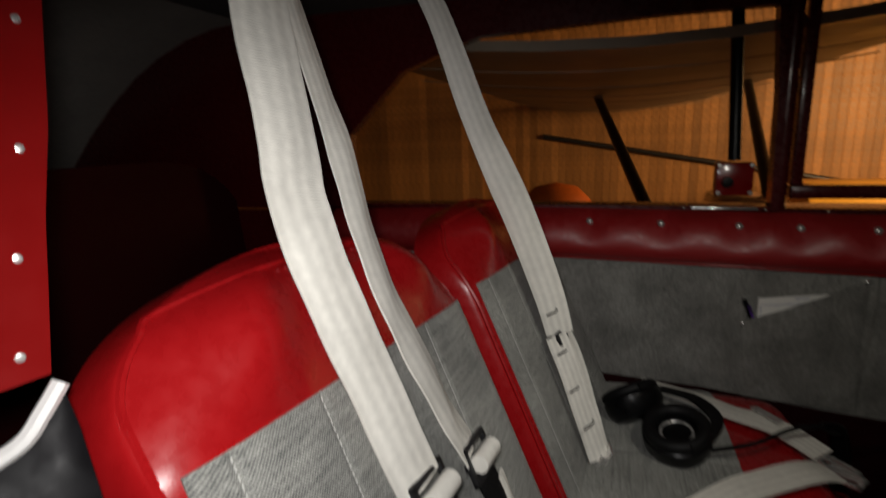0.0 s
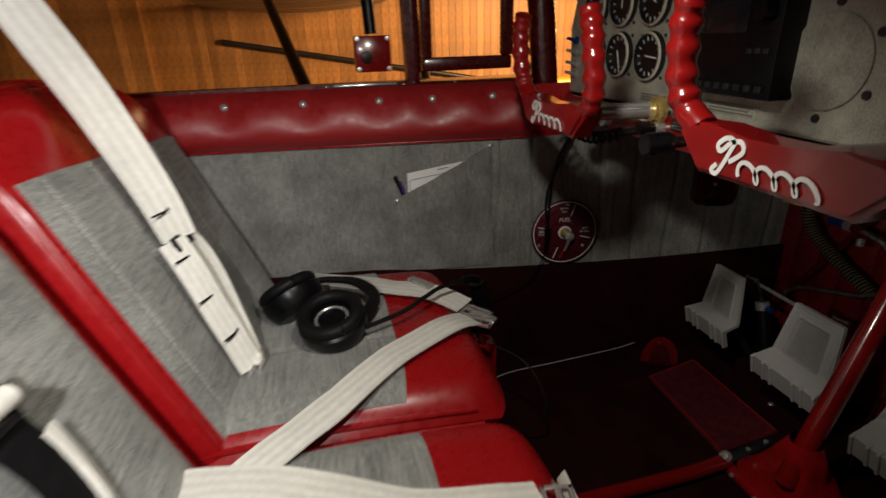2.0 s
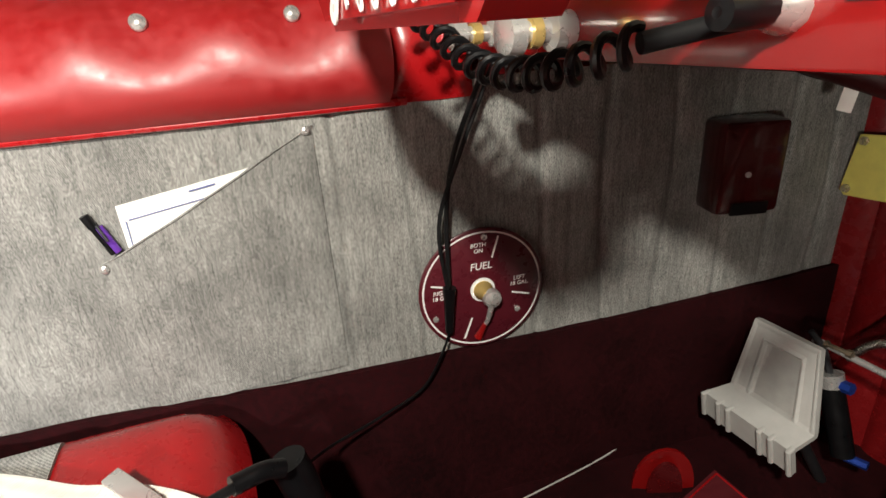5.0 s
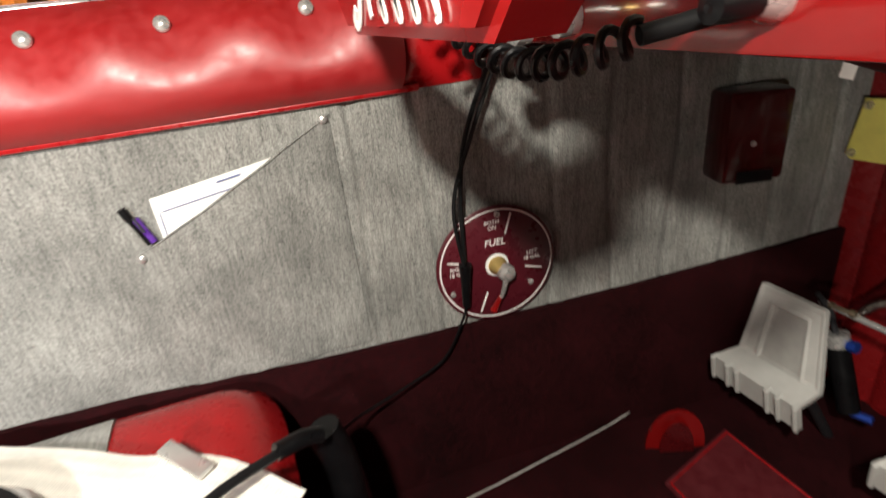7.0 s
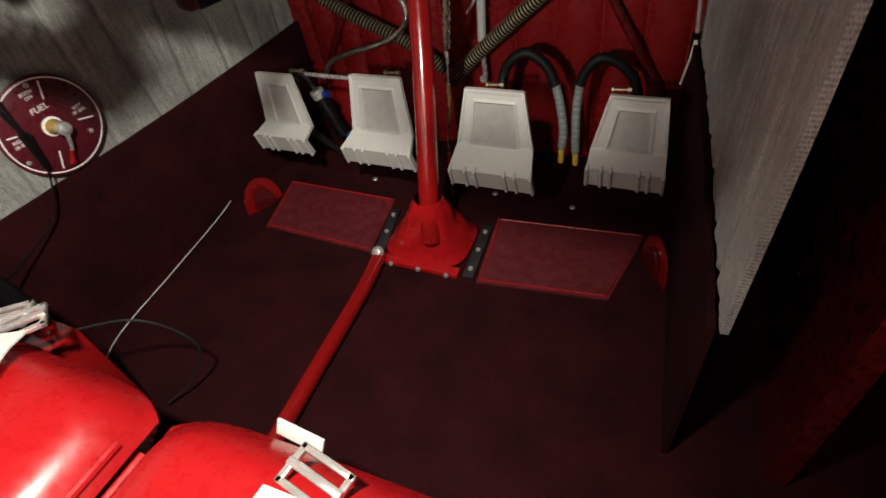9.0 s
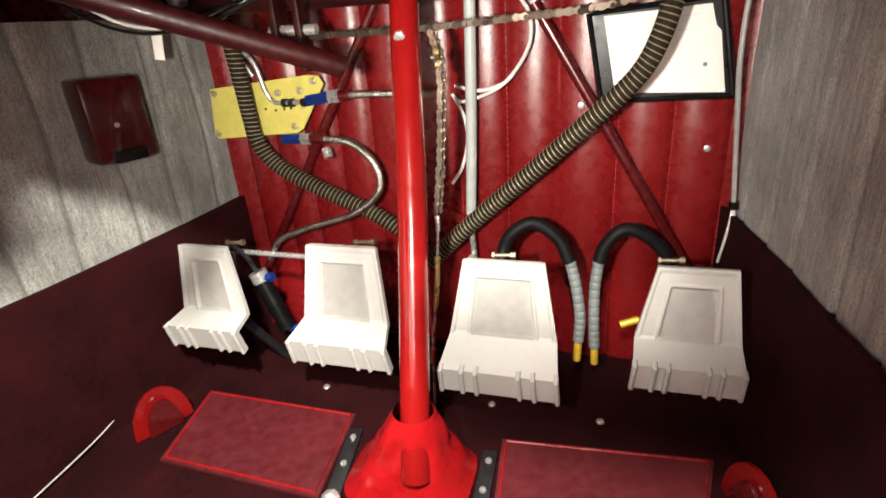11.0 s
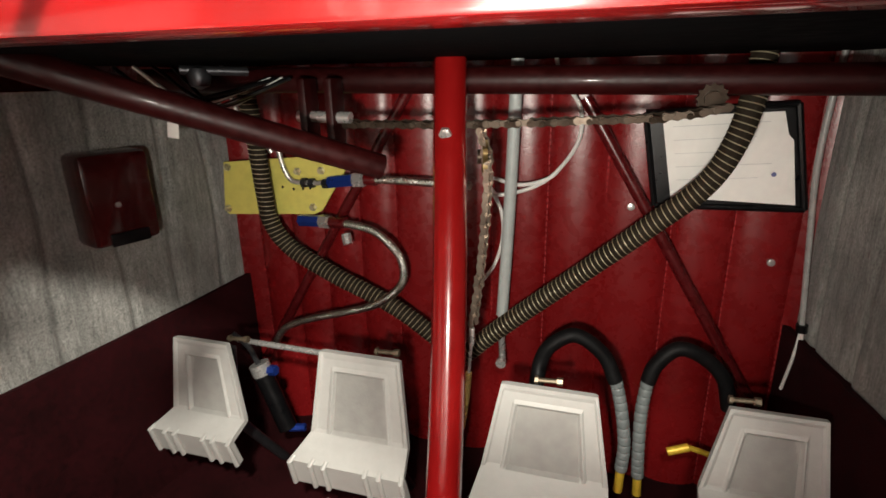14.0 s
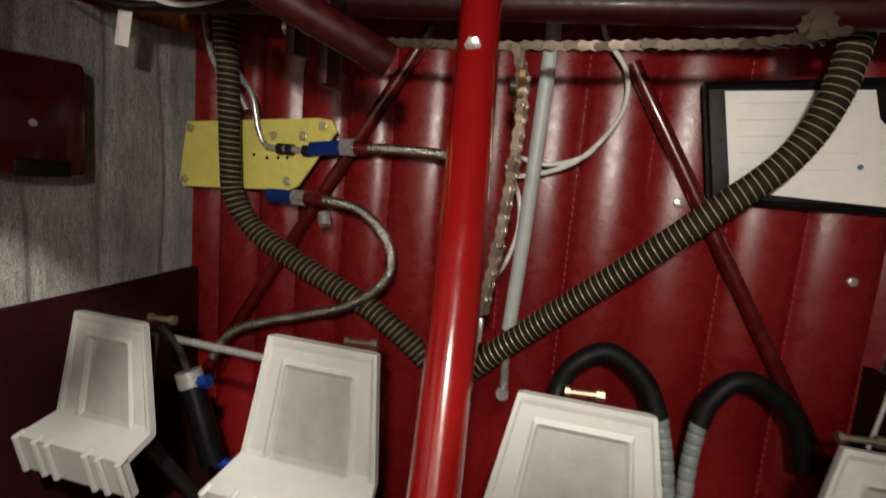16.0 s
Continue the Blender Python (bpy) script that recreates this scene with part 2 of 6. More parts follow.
def smooth_path(pts, per=6):
    pts = [Vector(p) for p in pts]
    if len(pts) < 3 or per < 2:
        return pts
    ext = [2 * pts[0] - pts[1]] + pts + [2 * pts[-1] - pts[-2]]
    out = []
    for i in range(1, len(ext) - 2):
        a, b, c, d = ext[i - 1:i + 3]
        for k in range(per):
            t = k / per
            out.append(0.5 * (2 * b + (c - a) * t + (2 * a - 5 * b + 4 * c - d) * t * t + (3 * b - a - 3 * c + d) * t ** 3))
    out.append(pts[-1])
    return out


def frames_along(pts, up=None):
    """A turned frame (point, side, normal) at each point of a line."""
    res, side = [], None
    for i, p in enumerate(pts):
        d = (pts[min(i + 1, len(pts) - 1)] - pts[max(i - 1, 0)]).normalized()
        if up is not None:
            s = d.cross(Vector(up))
            side = s.normalized() if s.length > 1e-6 else side
        elif side is None:
            side = d.orthogonal().normalized()
        else:
            side = (side - side.dot(d) * d).normalized()
        res.append((p, side, side.cross(d).normalized()))
    return res


def sweep(bm, pts, r, seg=10, per=6, radius=None, caps=True):
    """A round tube along a line; radius(i, n) may change its radius."""
    line = smooth_path(pts, per)
    rings = []
    fr = frames_along(line)
    for i, (p, s, nn) in enumerate(fr):
        q = radius(i, len(fr)) if radius else r
        rings.append([bm.verts.new(p + q * (math.cos(a) * s + math.sin(a) * nn)) for a in (2 * math.pi * k / seg for k in range(seg))])
    for a, b in zip(rings, rings[1:]):
        for k in range(seg):
            bm.faces.new((a[k], a[(k + 1) % seg], b[(k + 1) % seg], b[k]))
    if caps:
        bm.faces.new(rings[0][::-1])
        bm.faces.new(rings[-1])
    return bm


def ribbon(bm, pts, width, thick=0.0015, up=(0, 1, 0), per=6, twist=0.0, widths=None, fold=0.0):
    """A flat strap along a line, with thickness, a little rounded across."""
    line = smooth_path(pts, per)
    rings, place, run = [], {}, 0.0
    fr = frames_along(line, up)
    for i, (p, s, nn) in enumerate(fr):
        run += (p - fr[max(0, i - 1)][0]).length
        w = (widths(i / (len(fr) - 1)) if widths else width) / 2
        a = twist * i / (len(fr) - 1)
        s2, n2 = math.cos(a) * s + math.sin(a) * nn, math.cos(a) * nn - math.sin(a) * s
        row = []
        for k in range(5):
            u = k / 2 - 1
            wave = 0.0028 * noise.noise(p * 22 + Vector((0, 0, u * 0.8))) if w > 0.008 else 0.0
            row.append(p + s2 * w * u + n2 * (fold * w * (math.cos(u * 3.1) * 0.5) + wave))
        rings.append(([bm.verts.new(q + n2 * thick / 2) for q in row], [bm.verts.new(q - n2 * thick / 2) for q in row]))
        for side in rings[-1]:
            for k, vert in enumerate(side):
                place[vert] = (k / 4, run)
    for (a, b), (c, d) in zip(rings, rings[1:]):
        for k in range(4):
            bm.faces.new((a[k], a[k + 1], c[k + 1], c[k]))
            bm.faces.new((b[k + 1], b[k], d[k], d[k + 1]))
        bm.faces.new((a[0], c[0], d[0], b[0]))
        bm.faces.new((a[4], b[4], d[4], c[4]))
    for a, b in (rings[0], rings[-1]):
        bm.faces.new((a[0], a[1], a[2], a[3], a[4], b[4], b[3], b[2], b[1], b[0]))
    uv = bm.loops.layers.uv.verify()
    for fa in bm.faces:
        for lp in fa.loops:
            if lp.vert in place:
                lp[uv].uv = place[lp.vert]
    return bm


def aim(at, to, up=(0, 0, 1)):
    """A matrix whose z axis runs from at towards to."""
    return Matrix.Translation(at) @ (Vector(to) - Vector(at)).to_track_quat("Z", "Y").to_matrix().to_4x4()


def lathe(bm, profile, m, seg=20, caps=True):
    """A turned form: (radius, height) pairs round the z axis of m."""
    rings = []
    for r, h in profile:
        if r < 1e-5:
            rings.append([bm.verts.new(m @ Vector((0, 0, h)))])
        else:
            rings.append([bm.verts.new(m @ Vector((r * math.cos(2 * math.pi * k / seg), r * math.sin(2 * math.pi * k / seg), h))) for k in range(seg)])
    for a, b in zip(rings, rings[1:]):
        for k in range(seg):
            k2 = (k + 1) % seg
            if len(a) == 1 and len(b) > 1:
                bm.faces.new((a[0], b[k], b[k2]))
            elif len(b) == 1 and len(a) > 1:
                bm.faces.new((a[k], a[k2], b[0]))
            elif len(a) > 1:
                bm.faces.new((a[k], a[k2], b[k2], b[k]))
    if caps and len(rings[0]) > 1:
        bm.faces.new(rings[0][::-1])
    if caps and len(rings[-1]) > 1:
        bm.faces.new(rings[-1])
    return bm


def rod(bm, a, b, r, seg=12):
    m = aim(a, b)
    return lathe(bm, [(r, 0), (r, (Vector(b) - Vector(a)).length)], m, seg)


def prism(bm, pts, m, thick, bevel=0.0):
    """A flat plate: (x, y) outline in the plane of m, from z = 0 to thick."""
    lo = [bm.verts.new(m @ Vector((x, y, 0))) for x, y in pts]
    hi = [bm.verts.new(m @ Vector((x, y, thick))) for x, y in pts]
    fs = [bm.faces.new(lo[::-1]), bm.faces.new(hi)]
    for i in range(len(pts)):
        j = (i + 1) % len(pts)
        fs.append(bm.faces.new((lo[i], lo[j], hi[j], hi[i])))
    if bevel:
        bmesh.ops.bevel(bm, geom=list(set(fs[1].edges)), offset=bevel, segments=2, affect="EDGES")
    return bm


def thicken(bm, faces, thick, front=None):
    """Gives a surface a thickness behind it; front is the side that stays in place."""
    bm.normal_update()
    faces = list(faces)
    if front is not None and sum((fa.normal for fa in faces), Vector()).dot(Vector(front)) < 0:
        thick = -thick
    bmesh.ops.solidify(bm, geom=faces, thickness=thick)
    return bm


def sheet(bm, nu, nv, f, thick=0.0, front=None):
    """A grid of points f(u, v), u and v from 0 to 1; with thick, a slab along its normals."""
    g = [[bm.verts.new(f(i / nu, j / nv)) for j in range(nv + 1)] for i in range(nu + 1)]
    faces = [bm.faces.new((g[i][j], g[i + 1][j], g[i + 1][j + 1], g[i][j + 1])) for i in range(nu) for j in range(nv)]
    if thick:
        thicken(bm, faces, thick, front)
    return bm


def face_frame(origin, right, up):
    """A matrix with x along right, y along up, z out of the face."""
    x = Vector(right).normalized()
    y = Vector(up)
    y = (y - y.dot(x) * x).normalized()
    z = x.cross(y)
    m = Matrix((x, y, z)).transposed().to_4x4()
    m.translation = Vector(origin)
    return m


def words(body, size, m, material, parent, name="lettering", shear=0.0, align="CENTER", thick=0.0003):
    """Text of the built-in font as a mesh of its own, in the plane of m."""
    cu = bpy.data.curves.new(name, "FONT")
    cu.body, cu.size, cu.shear, cu.align_x, cu.align_y, cu.extrude = body, size, shear, align, "CENTER", thick
    cu.resolution_u = 3
    tmp = bpy.data.objects.new(name, cu)
    me = bpy.data.meshes.new_from_object(tmp)
    bpy.data.objects.remove(tmp)
    bpy.data.curves.remove(cu)
    at = ORIGIN[parent.name]
    me.transform(Matrix.Translation(-at) @ m)
    me.materials.append(material)
    ob = new(name, me)
    ob.parent = parent
    ORIGIN[ob.name] = at
    return ob


# ---- the cabin shell ----
WALL = [(0.90, -0.352), (0.72, -0.386), (0.45, -0.428), (0.20, -0.453), (-0.15, -0.490), (-0.70, -0.51), (-1.5, -0.40)]
WALL_R = [(0.90, -0.318), (0.75, -0.336), (0.60, -0.350), (0.40, -0.365), (-1.5, -0.44)]


def wall_x(y, plan=WALL):
    for (y0, x0), (y1, x1) in zip(plan, plan[1:]):
        if y >= y1:
            return x0 + (x1 - x0) * (y0 - y) / (y0 - y1)
    return plan[-1][1]


def seam_z(y):
    """Height of the seam between the tweed and the carpet on the port wall, which sags a little."""
    return 0.205 + min(0.018, 0.11 * (y - 0.5) ** 2)


def side_sheet(bm, side, y0, y1, z0, z1, n, proud=0.0, seams=(), depth=0.004, thick=0.006, rows=10):
    """A lining on a side wall; side -1 is port, 1 starboard. Seams are grooves across."""
    def f(u, v):
        y = y0 + (y1 - y0) * u
        x = -wall_x(y, WALL if side < 0 else WALL_R) - proud
        lo, hi = (z(y) if callable(z) else z for z in (z0, z1))
        for s in seams:
            x += depth * math.exp(-((y - s + 0.004 * math.sin(v * 5 + s * 40)) / 0.0045) ** 2)
        x += 0.0016 * noise.noise(Vector((y * 38, v * 1.3, side * 3))) + 0.0009 * noise.noise(Vector((y * 130, v * 2.4, 7)))
        return Vector((side * x, y, lo + (hi - lo) * v))
    sheet(bm, n, rows, f)
    return thicken(bm, bm.faces, thick, (-side, 0, 0))


bm = box(B(), (-0.60, -1.6, -0.03), (0.60, 0.93, 0.0))
structure("floor", bm, MAROON, "dark maroon carpet on the cabin floor")

# quilted lining of the firewall: upright pleats with stitched valleys
PLEATS = [-0.385, -0.325, -0.275, -0.228, -0.175, -0.126, -0.066, -0.005, 0.057, 0.119, 0.188, 0.248, 0.308, 0.36]


def quilt(u, v):
    x = -0.375 + 0.72 * u
    z = 0.0 + 0.56 * v
    k = max(i for i in range(len(PLEATS) - 1) if x >= PLEATS[i] or i == 0)
    a = (x - PLEATS[k]) / (PLEATS[k + 1] - PLEATS[k])
    puff = 0.011 * max(0.0, math.sin(math.pi * min(1, max(0, a)))) ** 0.5
    wob = 0.0015 * noise.noise(Vector((x * 9, z * 6, 0)))
    return Vector((x, 0.905 - puff + wob, z))


firewall = structure("wall_firewall", sheet(B(), 170, 24, quilt), QUILT, "red quilted vinyl lining of the firewall")
STITCH = mat("pink_thread", (0.36, 0.03, 0.035), 0.7)
for x in PLEATS[1:-1]:
    bm = B()
    for k in range(78):
        z = 0.006 + 0.007 * k
        box(bm, (x - 0.0005, 0.902, z), (x + 0.0005, 0.9035, z + 0.004))
    part("stitching", bm, STITCH, firewall, "row of pale red stitches")
structure("wall_nose", box(B(), (-0.6, 0.915, -0.03), (0.6, 0.945, 0.62)), DARK_RED, "red painted firewall")

SEAMS_L = [0.86, 0.80, 0.735, 0.665, 0.595, 0.525, 0.40, 0.335]
bm = side_sheet(B(), -1, 0.905, -0.70, lambda y: seam_z(y) - 0.004, 0.47, 900, 0.0, SEAMS_L)
structure("wall_port_lining", bm, TWEED, "grey tweed lining of the port side wall")
bm = side_sheet(B(), -1, 0.905, -0.70, -0.01, seam_z, 60, 0.009)
structure("wall_port_carpet", bm, MAROON, "dark maroon carpet on the lower side wall")
bm = side_sheet(B(), 1, 0.905, 0.40, 0.218, 0.56, 320, 0.0, [0.86, 0.80, 0.735, 0.665, 0.595, 0.525, 0.46])
structure("wall_starboard_lining", bm, TWEED, "grey tweed lining of the starboard side wall")
bm = side_sheet(B(), 1, 0.905, 0.40, -0.01, 0.222, 40, 0.009)
structure("wall_starboard_carpet", bm, MAROON, "dark maroon carpet on the starboard kick panel")

# padded sill of the port window, drawn in at each stud
STUDS = [-0.36, -0.235, -0.115, 0.008, 0.130, 0.218, 0.320]


def sill(u, v):
    y = -0.66 + 1.045 * u
    a = v * 3.1
    x0, z0 = wall_x(y) + 0.004, 0.455
    pinch = max(math.exp(-((y - s) / 0.026) ** 2) for s in STUDS) * max(0.0, min(1.0, (v - 0.35) * 2.5))
    bulge = 0.030 * math.sin(min(math.pi, a)) ** 0.8 * (1 - 0.62 * pinch)
    z = z0 + 0.092 * v - 0.004 * math.sin(a * 2)
    lean = -0.030 * v ** 3
    return Vector((x0 + bulge + lean, y, z))


structure("trim_port_sill", sheet(B(), 210, 18, sill), SILL_VINYL, "padded red vinyl sill with snap studs under the side window")
bm = sweep(B(), [(wall_x(y) + 0.006, y, 0.457) for y in (-0.66, -0.4, -0.15, 0.1, 0.25, 0.40)], 0.0035, 8)
structure("trim_sill_piping", bm, RED_VINYL, "red piping along the lower edge of the sill")
bm = sheet(B(), 16, 10, lambda u, v: Vector((wall_x(0.388 + 0.072 * u) + 0.002 + 0.012 * math.sin(math.pi * min(1, v * 1.1)) * (1 - (2 * u - 1) ** 6), 0.388 + 0.072 * u, 0.455 + 0.088 * v)), 0.02, (1, 0, 0))
structure("trim_port_corner", bm, RED_VINYL, "padded red vinyl corner piece under the windscreen pillar")
bm = box(B(), (-0.60, -0.75, 0.50), (-0.515, 0.44, 0.548), 0.004)
structure("wall_port_sill_rail", bm, DARK_RED, "dark red painted window ledge")


def ring_panel(bm, outer, inner, x, thick):
    """A slab in the plane x, between an outer and an inner outline of (y, z) pairs."""
    loops = []
    for dx in (0, -thick):
        loops.append(([bm.verts.new((x + dx, *p)) for p in outer], [bm.verts.new((x + dx, *p)) for p in inner]))
    n = len(outer)
    (o0, i0), (o1, i1) = loops
    for k in range(n):
        j = (k + 1) % n
        bm.faces.new((o0[k], o0[j], i0[j], i0[k]))
        bm.faces.new((o1[j], o1[k], i1[k], i1[j]))
        bm.faces.new((i0[k], i0[j], i1[j], i1[k]))
        bm.faces.new((o0[j], o0[k], o1[k], o1[j]))
    return bm


outer = [(-1.5, 0.54), (-1.5, 0.80), (-1.2, 0.95), (-0.33, 0.95), (0.0, 0.95), (0.18, 0.95), (0.20, 0.75), (0.20, 0.54)]
inner = [(-0.62, 0.552), (-0.615, 0.70), (-0.49, 0.82), (-0.33, 0.875), (0.0, 0.885), (0.175, 0.885), (0.185, 0.75), (0.19, 0.552)]
structure("wall_port_upper", ring_panel(B(), outer, inner, -0.515, 0.03), DARK_RED, "dark red side wall round the big side window")
# posts and rails of the front quarter light and the windscreen pillar
bm = B()
rod(bm, (-0.535, 0.205, 0.54), (-0.515, 0.198, 0.96), 0.013, 14)
structure("window_post", bm, DARK_RED, "dark red tube post between the side windows")
bm = box(B(), (-0.545, 0.22, 0.565), (-0.520, 0.385, 0.588), 0.004)
box(bm, (-0.545, 0.22, 0.588), (-0.522, 0.238, 0.93), 0.003)
box(bm, (-0.545, 0.368, 0.588), (-0.522, 0.388, 0.93), 0.003)
structure("window_2_frame", bm, DARK_RED, "dark red frame of the front quarter window")
bm = sweep(B(), [(-0.50, 0.445, 0.50), (-0.505, 0.43, 0.68), (-0.50, 0.40, 0.95)], 0.024, 16, 4)
structure("window_pillar", bm, DARK_RED, "thick dark red windscreen pillar")
# unseen headliner, set darker than the rear lining to cut bounced torch light
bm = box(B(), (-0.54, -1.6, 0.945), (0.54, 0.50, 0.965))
structure("ceiling", bm, mat("low_bounce_headliner", (0.13, 0.12, 0.11), 0.95, var=0.12, bump=0.4, bscale=600, spec=0.1), "unseen cloth headliner, darkened to cut bounced light")
bm = sheet(B(), 20, 8, lambda u, v: Vector((-0.53 + 1.06 * u, -0.85 - 0.65 * v, 0.945 - 0.40 * v * v - 0.02 * math.sin(u * math.pi * 5) * v)), 0.01)
structure("wall_rear_lining", bm, HEADLINER, "grey cloth lining sloping down behind the rear seat")
structure("wall_rear", box(B(), (-0.6, -1.6, -0.03), (0.6, -1.57, 0.97)), HEADLINER, "plain rear bulkhead")
structure("wall_starboard_upper", box(B(), (0.515, -1.6, 0.86), (0.545, 0.52, 0.965)), DARK_RED, "dark red rail over the open door")
structure("wall_starboard_rear", box(B(), (0.50, -1.6, -0.03), (0.53, -0.33, 0.97)), DARK_RED, "dark red starboard wall behind the door")
structure("wall_starboard_front", box(B(), (0.45, 0.402, -0.03), (0.47, 0.93, 0.78)), DARK_RED, "dark red outer skin before the door")
structure("wall_port_skin", box(B(), (-0.56, -1.6, -0.03), (-0.54, 0.93, 0.53)), DARK_RED, "dark red outer skin of the port side")
bm = sheet(B(), 24, 6, lambda u, v: Vector((-0.50 + 1.0 * u, 0.455 + 0.48 * v, 0.79 - 0.10 * v - 0.10 * (2 * u - 1) ** 4)), 0.01)
structure("wall_glareshield", bm, BLACK, "black glareshield over the instrument panel")

# door jamb beside the starboard seat
# whitish metal: the glint along the jamb edge is put into the colour
EDGE_GLINT = mat("edge_glint_paint", (0.80, 0.79, 0.77), 0.45, metal=0.2, var=0.06)
JAMB = mat("black_lacquered_metal", (0.004, 0.0036, 0.0045), 0.45, var=0.3, spec=0.08)
JAMB_AT = Vector((-0.018, -0.012, -0.042))
POST = [(0.3815, -0.3308, 0.6367), (0.3679, -0.3406, 0.6747), (0.3558, -0.3497, 0.7086), (0.3365, -0.3611, 0.7551), (0.3168, -0.3756, 0.8161), (0.28, -0.397, 0.95)]


def post(u, v):
    k = v * 5
    i = min(4, int(k))
    p = Vector(POST[i]).lerp(Vector(POST[i + 1]), k - i)
    return p + JAMB_AT + Vector((0.125 * u, -0.055 * u + 0.01 * math.sin(u * 3), 0.0))


structure("door_post", sheet(B(), 10, 24, post, 0.012, (0.5, 0.8, 0.3)), RED_PAINT, "red painted door post with rivets")
for v in (0.06, 0.30, 0.55, 0.78):
    p = post(0.10, v)
    structure("door_post_rivet", lathe(B(), [(0.0024, 0), (0.0021, 0.0012), (0.0, 0.0016)], aim(p, p + Vector((0.4, 0.8, 0.1))), 10), STEEL, "steel rivet head")
INNER = [(0.3816, -0.3253, 0.6325), (0.3823, -0.318, 0.6117), (0.3876, -0.306, 0.586), (0.3927, -0.294, 0.557), (0.398, -0.282, 0.526), (0.405, -0.264, 0.47), (0.415, -0.240, 0.36), (0.42, -0.22, 0.16)]
OUTER = [(0.382, -0.3255, 0.633), (0.3917, -0.3275, 0.6214), (0.4018, -0.33, 0.6112), (0.4193, -0.3384, 0.6046), (0.45, -0.35, 0.60), (0.48, -0.36, 0.598), (0.495, -0.36, 0.596), (0.505, -0.36, 0.595)]


def jamb(u, v):
    k = u * 7
    i = min(6, int(k))
    a = Vector(INNER[i]).lerp(Vector(INNER[i + 1]), k - i)
    b = Vector(OUTER[i]).lerp(Vector(OUTER[i + 1]), k - i)
    return a.lerp(b, v) + JAMB_AT + Vector((0.5, 0.8, 0.3)) * 0.006 * math.sin(math.pi * v) * u


structure("trim_door_jamb", sheet(B(), 28, 12, jamb, 0.003, (0.5, 0.8, 0.3)), JAMB, "dark metal trim with a bright edge at the foot of the door post")
structure("trim_door_edge", sweep(B(), [Vector(p) + JAMB_AT + Vector((0.001, 0.002, 0.001)) for p in OUTER], 0.0042, 8), EDGE_GLINT, "jamb trim edge painted pale for its glint")
structure("trim_door_screw", lathe(B(), [(0.0028, 0), (0.0025, 0.0014), (0.0, 0.002)], aim((0.3690, -0.3345, 0.5530), (0.4685, -0.174, 0.6125)), 10), STEEL, "screw head in the jamb trim")

# ---- outside: hangar ----
structure("ground", box(B(), (-30, -30, -0.95), (30, 30, -0.90)), CONCRETE, "hangar floor of brown concrete")
bm = box(B(), (-4.32, -1.2, -0.9), (-4.24, 9.0, 3.2))
hangar = structure("wall_hangar", bm, WOOD, "hangar wall clad in upright wooden boards")
bm = box(B(), (-0.04, -3.6, -0.9), (0.04, 0.0, 3.2), 0, pose(-4.25, -1.16, 0, 0, 0, 8))
hangar2 = structure("wall_hangar_side", bm, WOOD, "second hangar wall of upright wooden boards")
board = box(B(), (-0.009, -0.0306, -0.9), (0.009, 0.0306, 3.2), 0.0022, None, 1)
board_mesh = mesh_of("board", board, WOOD, (0, 0, 0))
for k in range(95):
    ob = new("board", board_mesh)
    ob.parent = hangar
    ob.location = (-4.232, -1.14 + 0.062 * k, 0)
    ob.rotation_euler = (0, 0, random.uniform(-0.02, 0.02))
for k in range(52):
    ob = new("board", board_mesh)
    ob.parent = hangar2
    m2 = pose(-4.25, -1.16, 0, 0, 0, 8) @ pose(0.048, -0.04 - 0.062 * k, 0)
    ob.matrix_basis = m2
structure("wall_hangar_far", box(B(), (-4.3, 8.9, -0.9), (8, 9.0, 3.2)), WOOD, "far hangar wall")
structure("wall_hangar_back", box(B(), (-6, -7.1, -0.9), (8, -7.0, 3.2)), WOOD, "far hangar wall")
structure("wall_hangar_open_side", box(B(), (6.9, -7, -0.9), (7.0, 9.0, 3.2)), WOOD, "far hangar wall")
structure("ceiling_hangar", box(B(), (-6, -7.1, 3.2), (8, 9.0, 3.3)), WOOD, "wooden hangar ceiling")
bm = B()
rod(bm, (-4.205, -0.62, 0.615), (-4.205, 1.9, 0.17), 0.022, 10)
solo("wall_rail", bm, DARK_METAL, (-4.205, -0.62, 0.6), "dark metal rail leaning across the wooden wall", "rail")
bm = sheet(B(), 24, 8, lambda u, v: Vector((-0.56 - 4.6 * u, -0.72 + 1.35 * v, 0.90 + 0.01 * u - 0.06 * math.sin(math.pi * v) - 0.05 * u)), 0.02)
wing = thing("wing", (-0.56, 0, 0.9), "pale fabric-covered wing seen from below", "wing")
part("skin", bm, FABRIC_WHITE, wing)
for k in range(9):
    x = -0.75 - 0.5 * k
    u = (-0.56 - x) / 4.6
    part("rib_tape", ribbon(B(), [(x, -0.72 + 1.35 * v, 0.878 - 0.04 * u - 0.06 * math.sin(math.pi * v)) for v in (0.02, 0.2, 0.4, 0.6, 0.8, 0.98)], 0.03, 0.002, (0, 0, 1), 3), FABRIC_WHITE, wing)


def lift_strut(a, b, r):
    bm = B()
    rod(bm, a, b, r, 14)
    ob = solo("lift_strut", bm, BLACK, a, "black streamlined wing strut outside the window", "strut", "wing struts")
    return ob


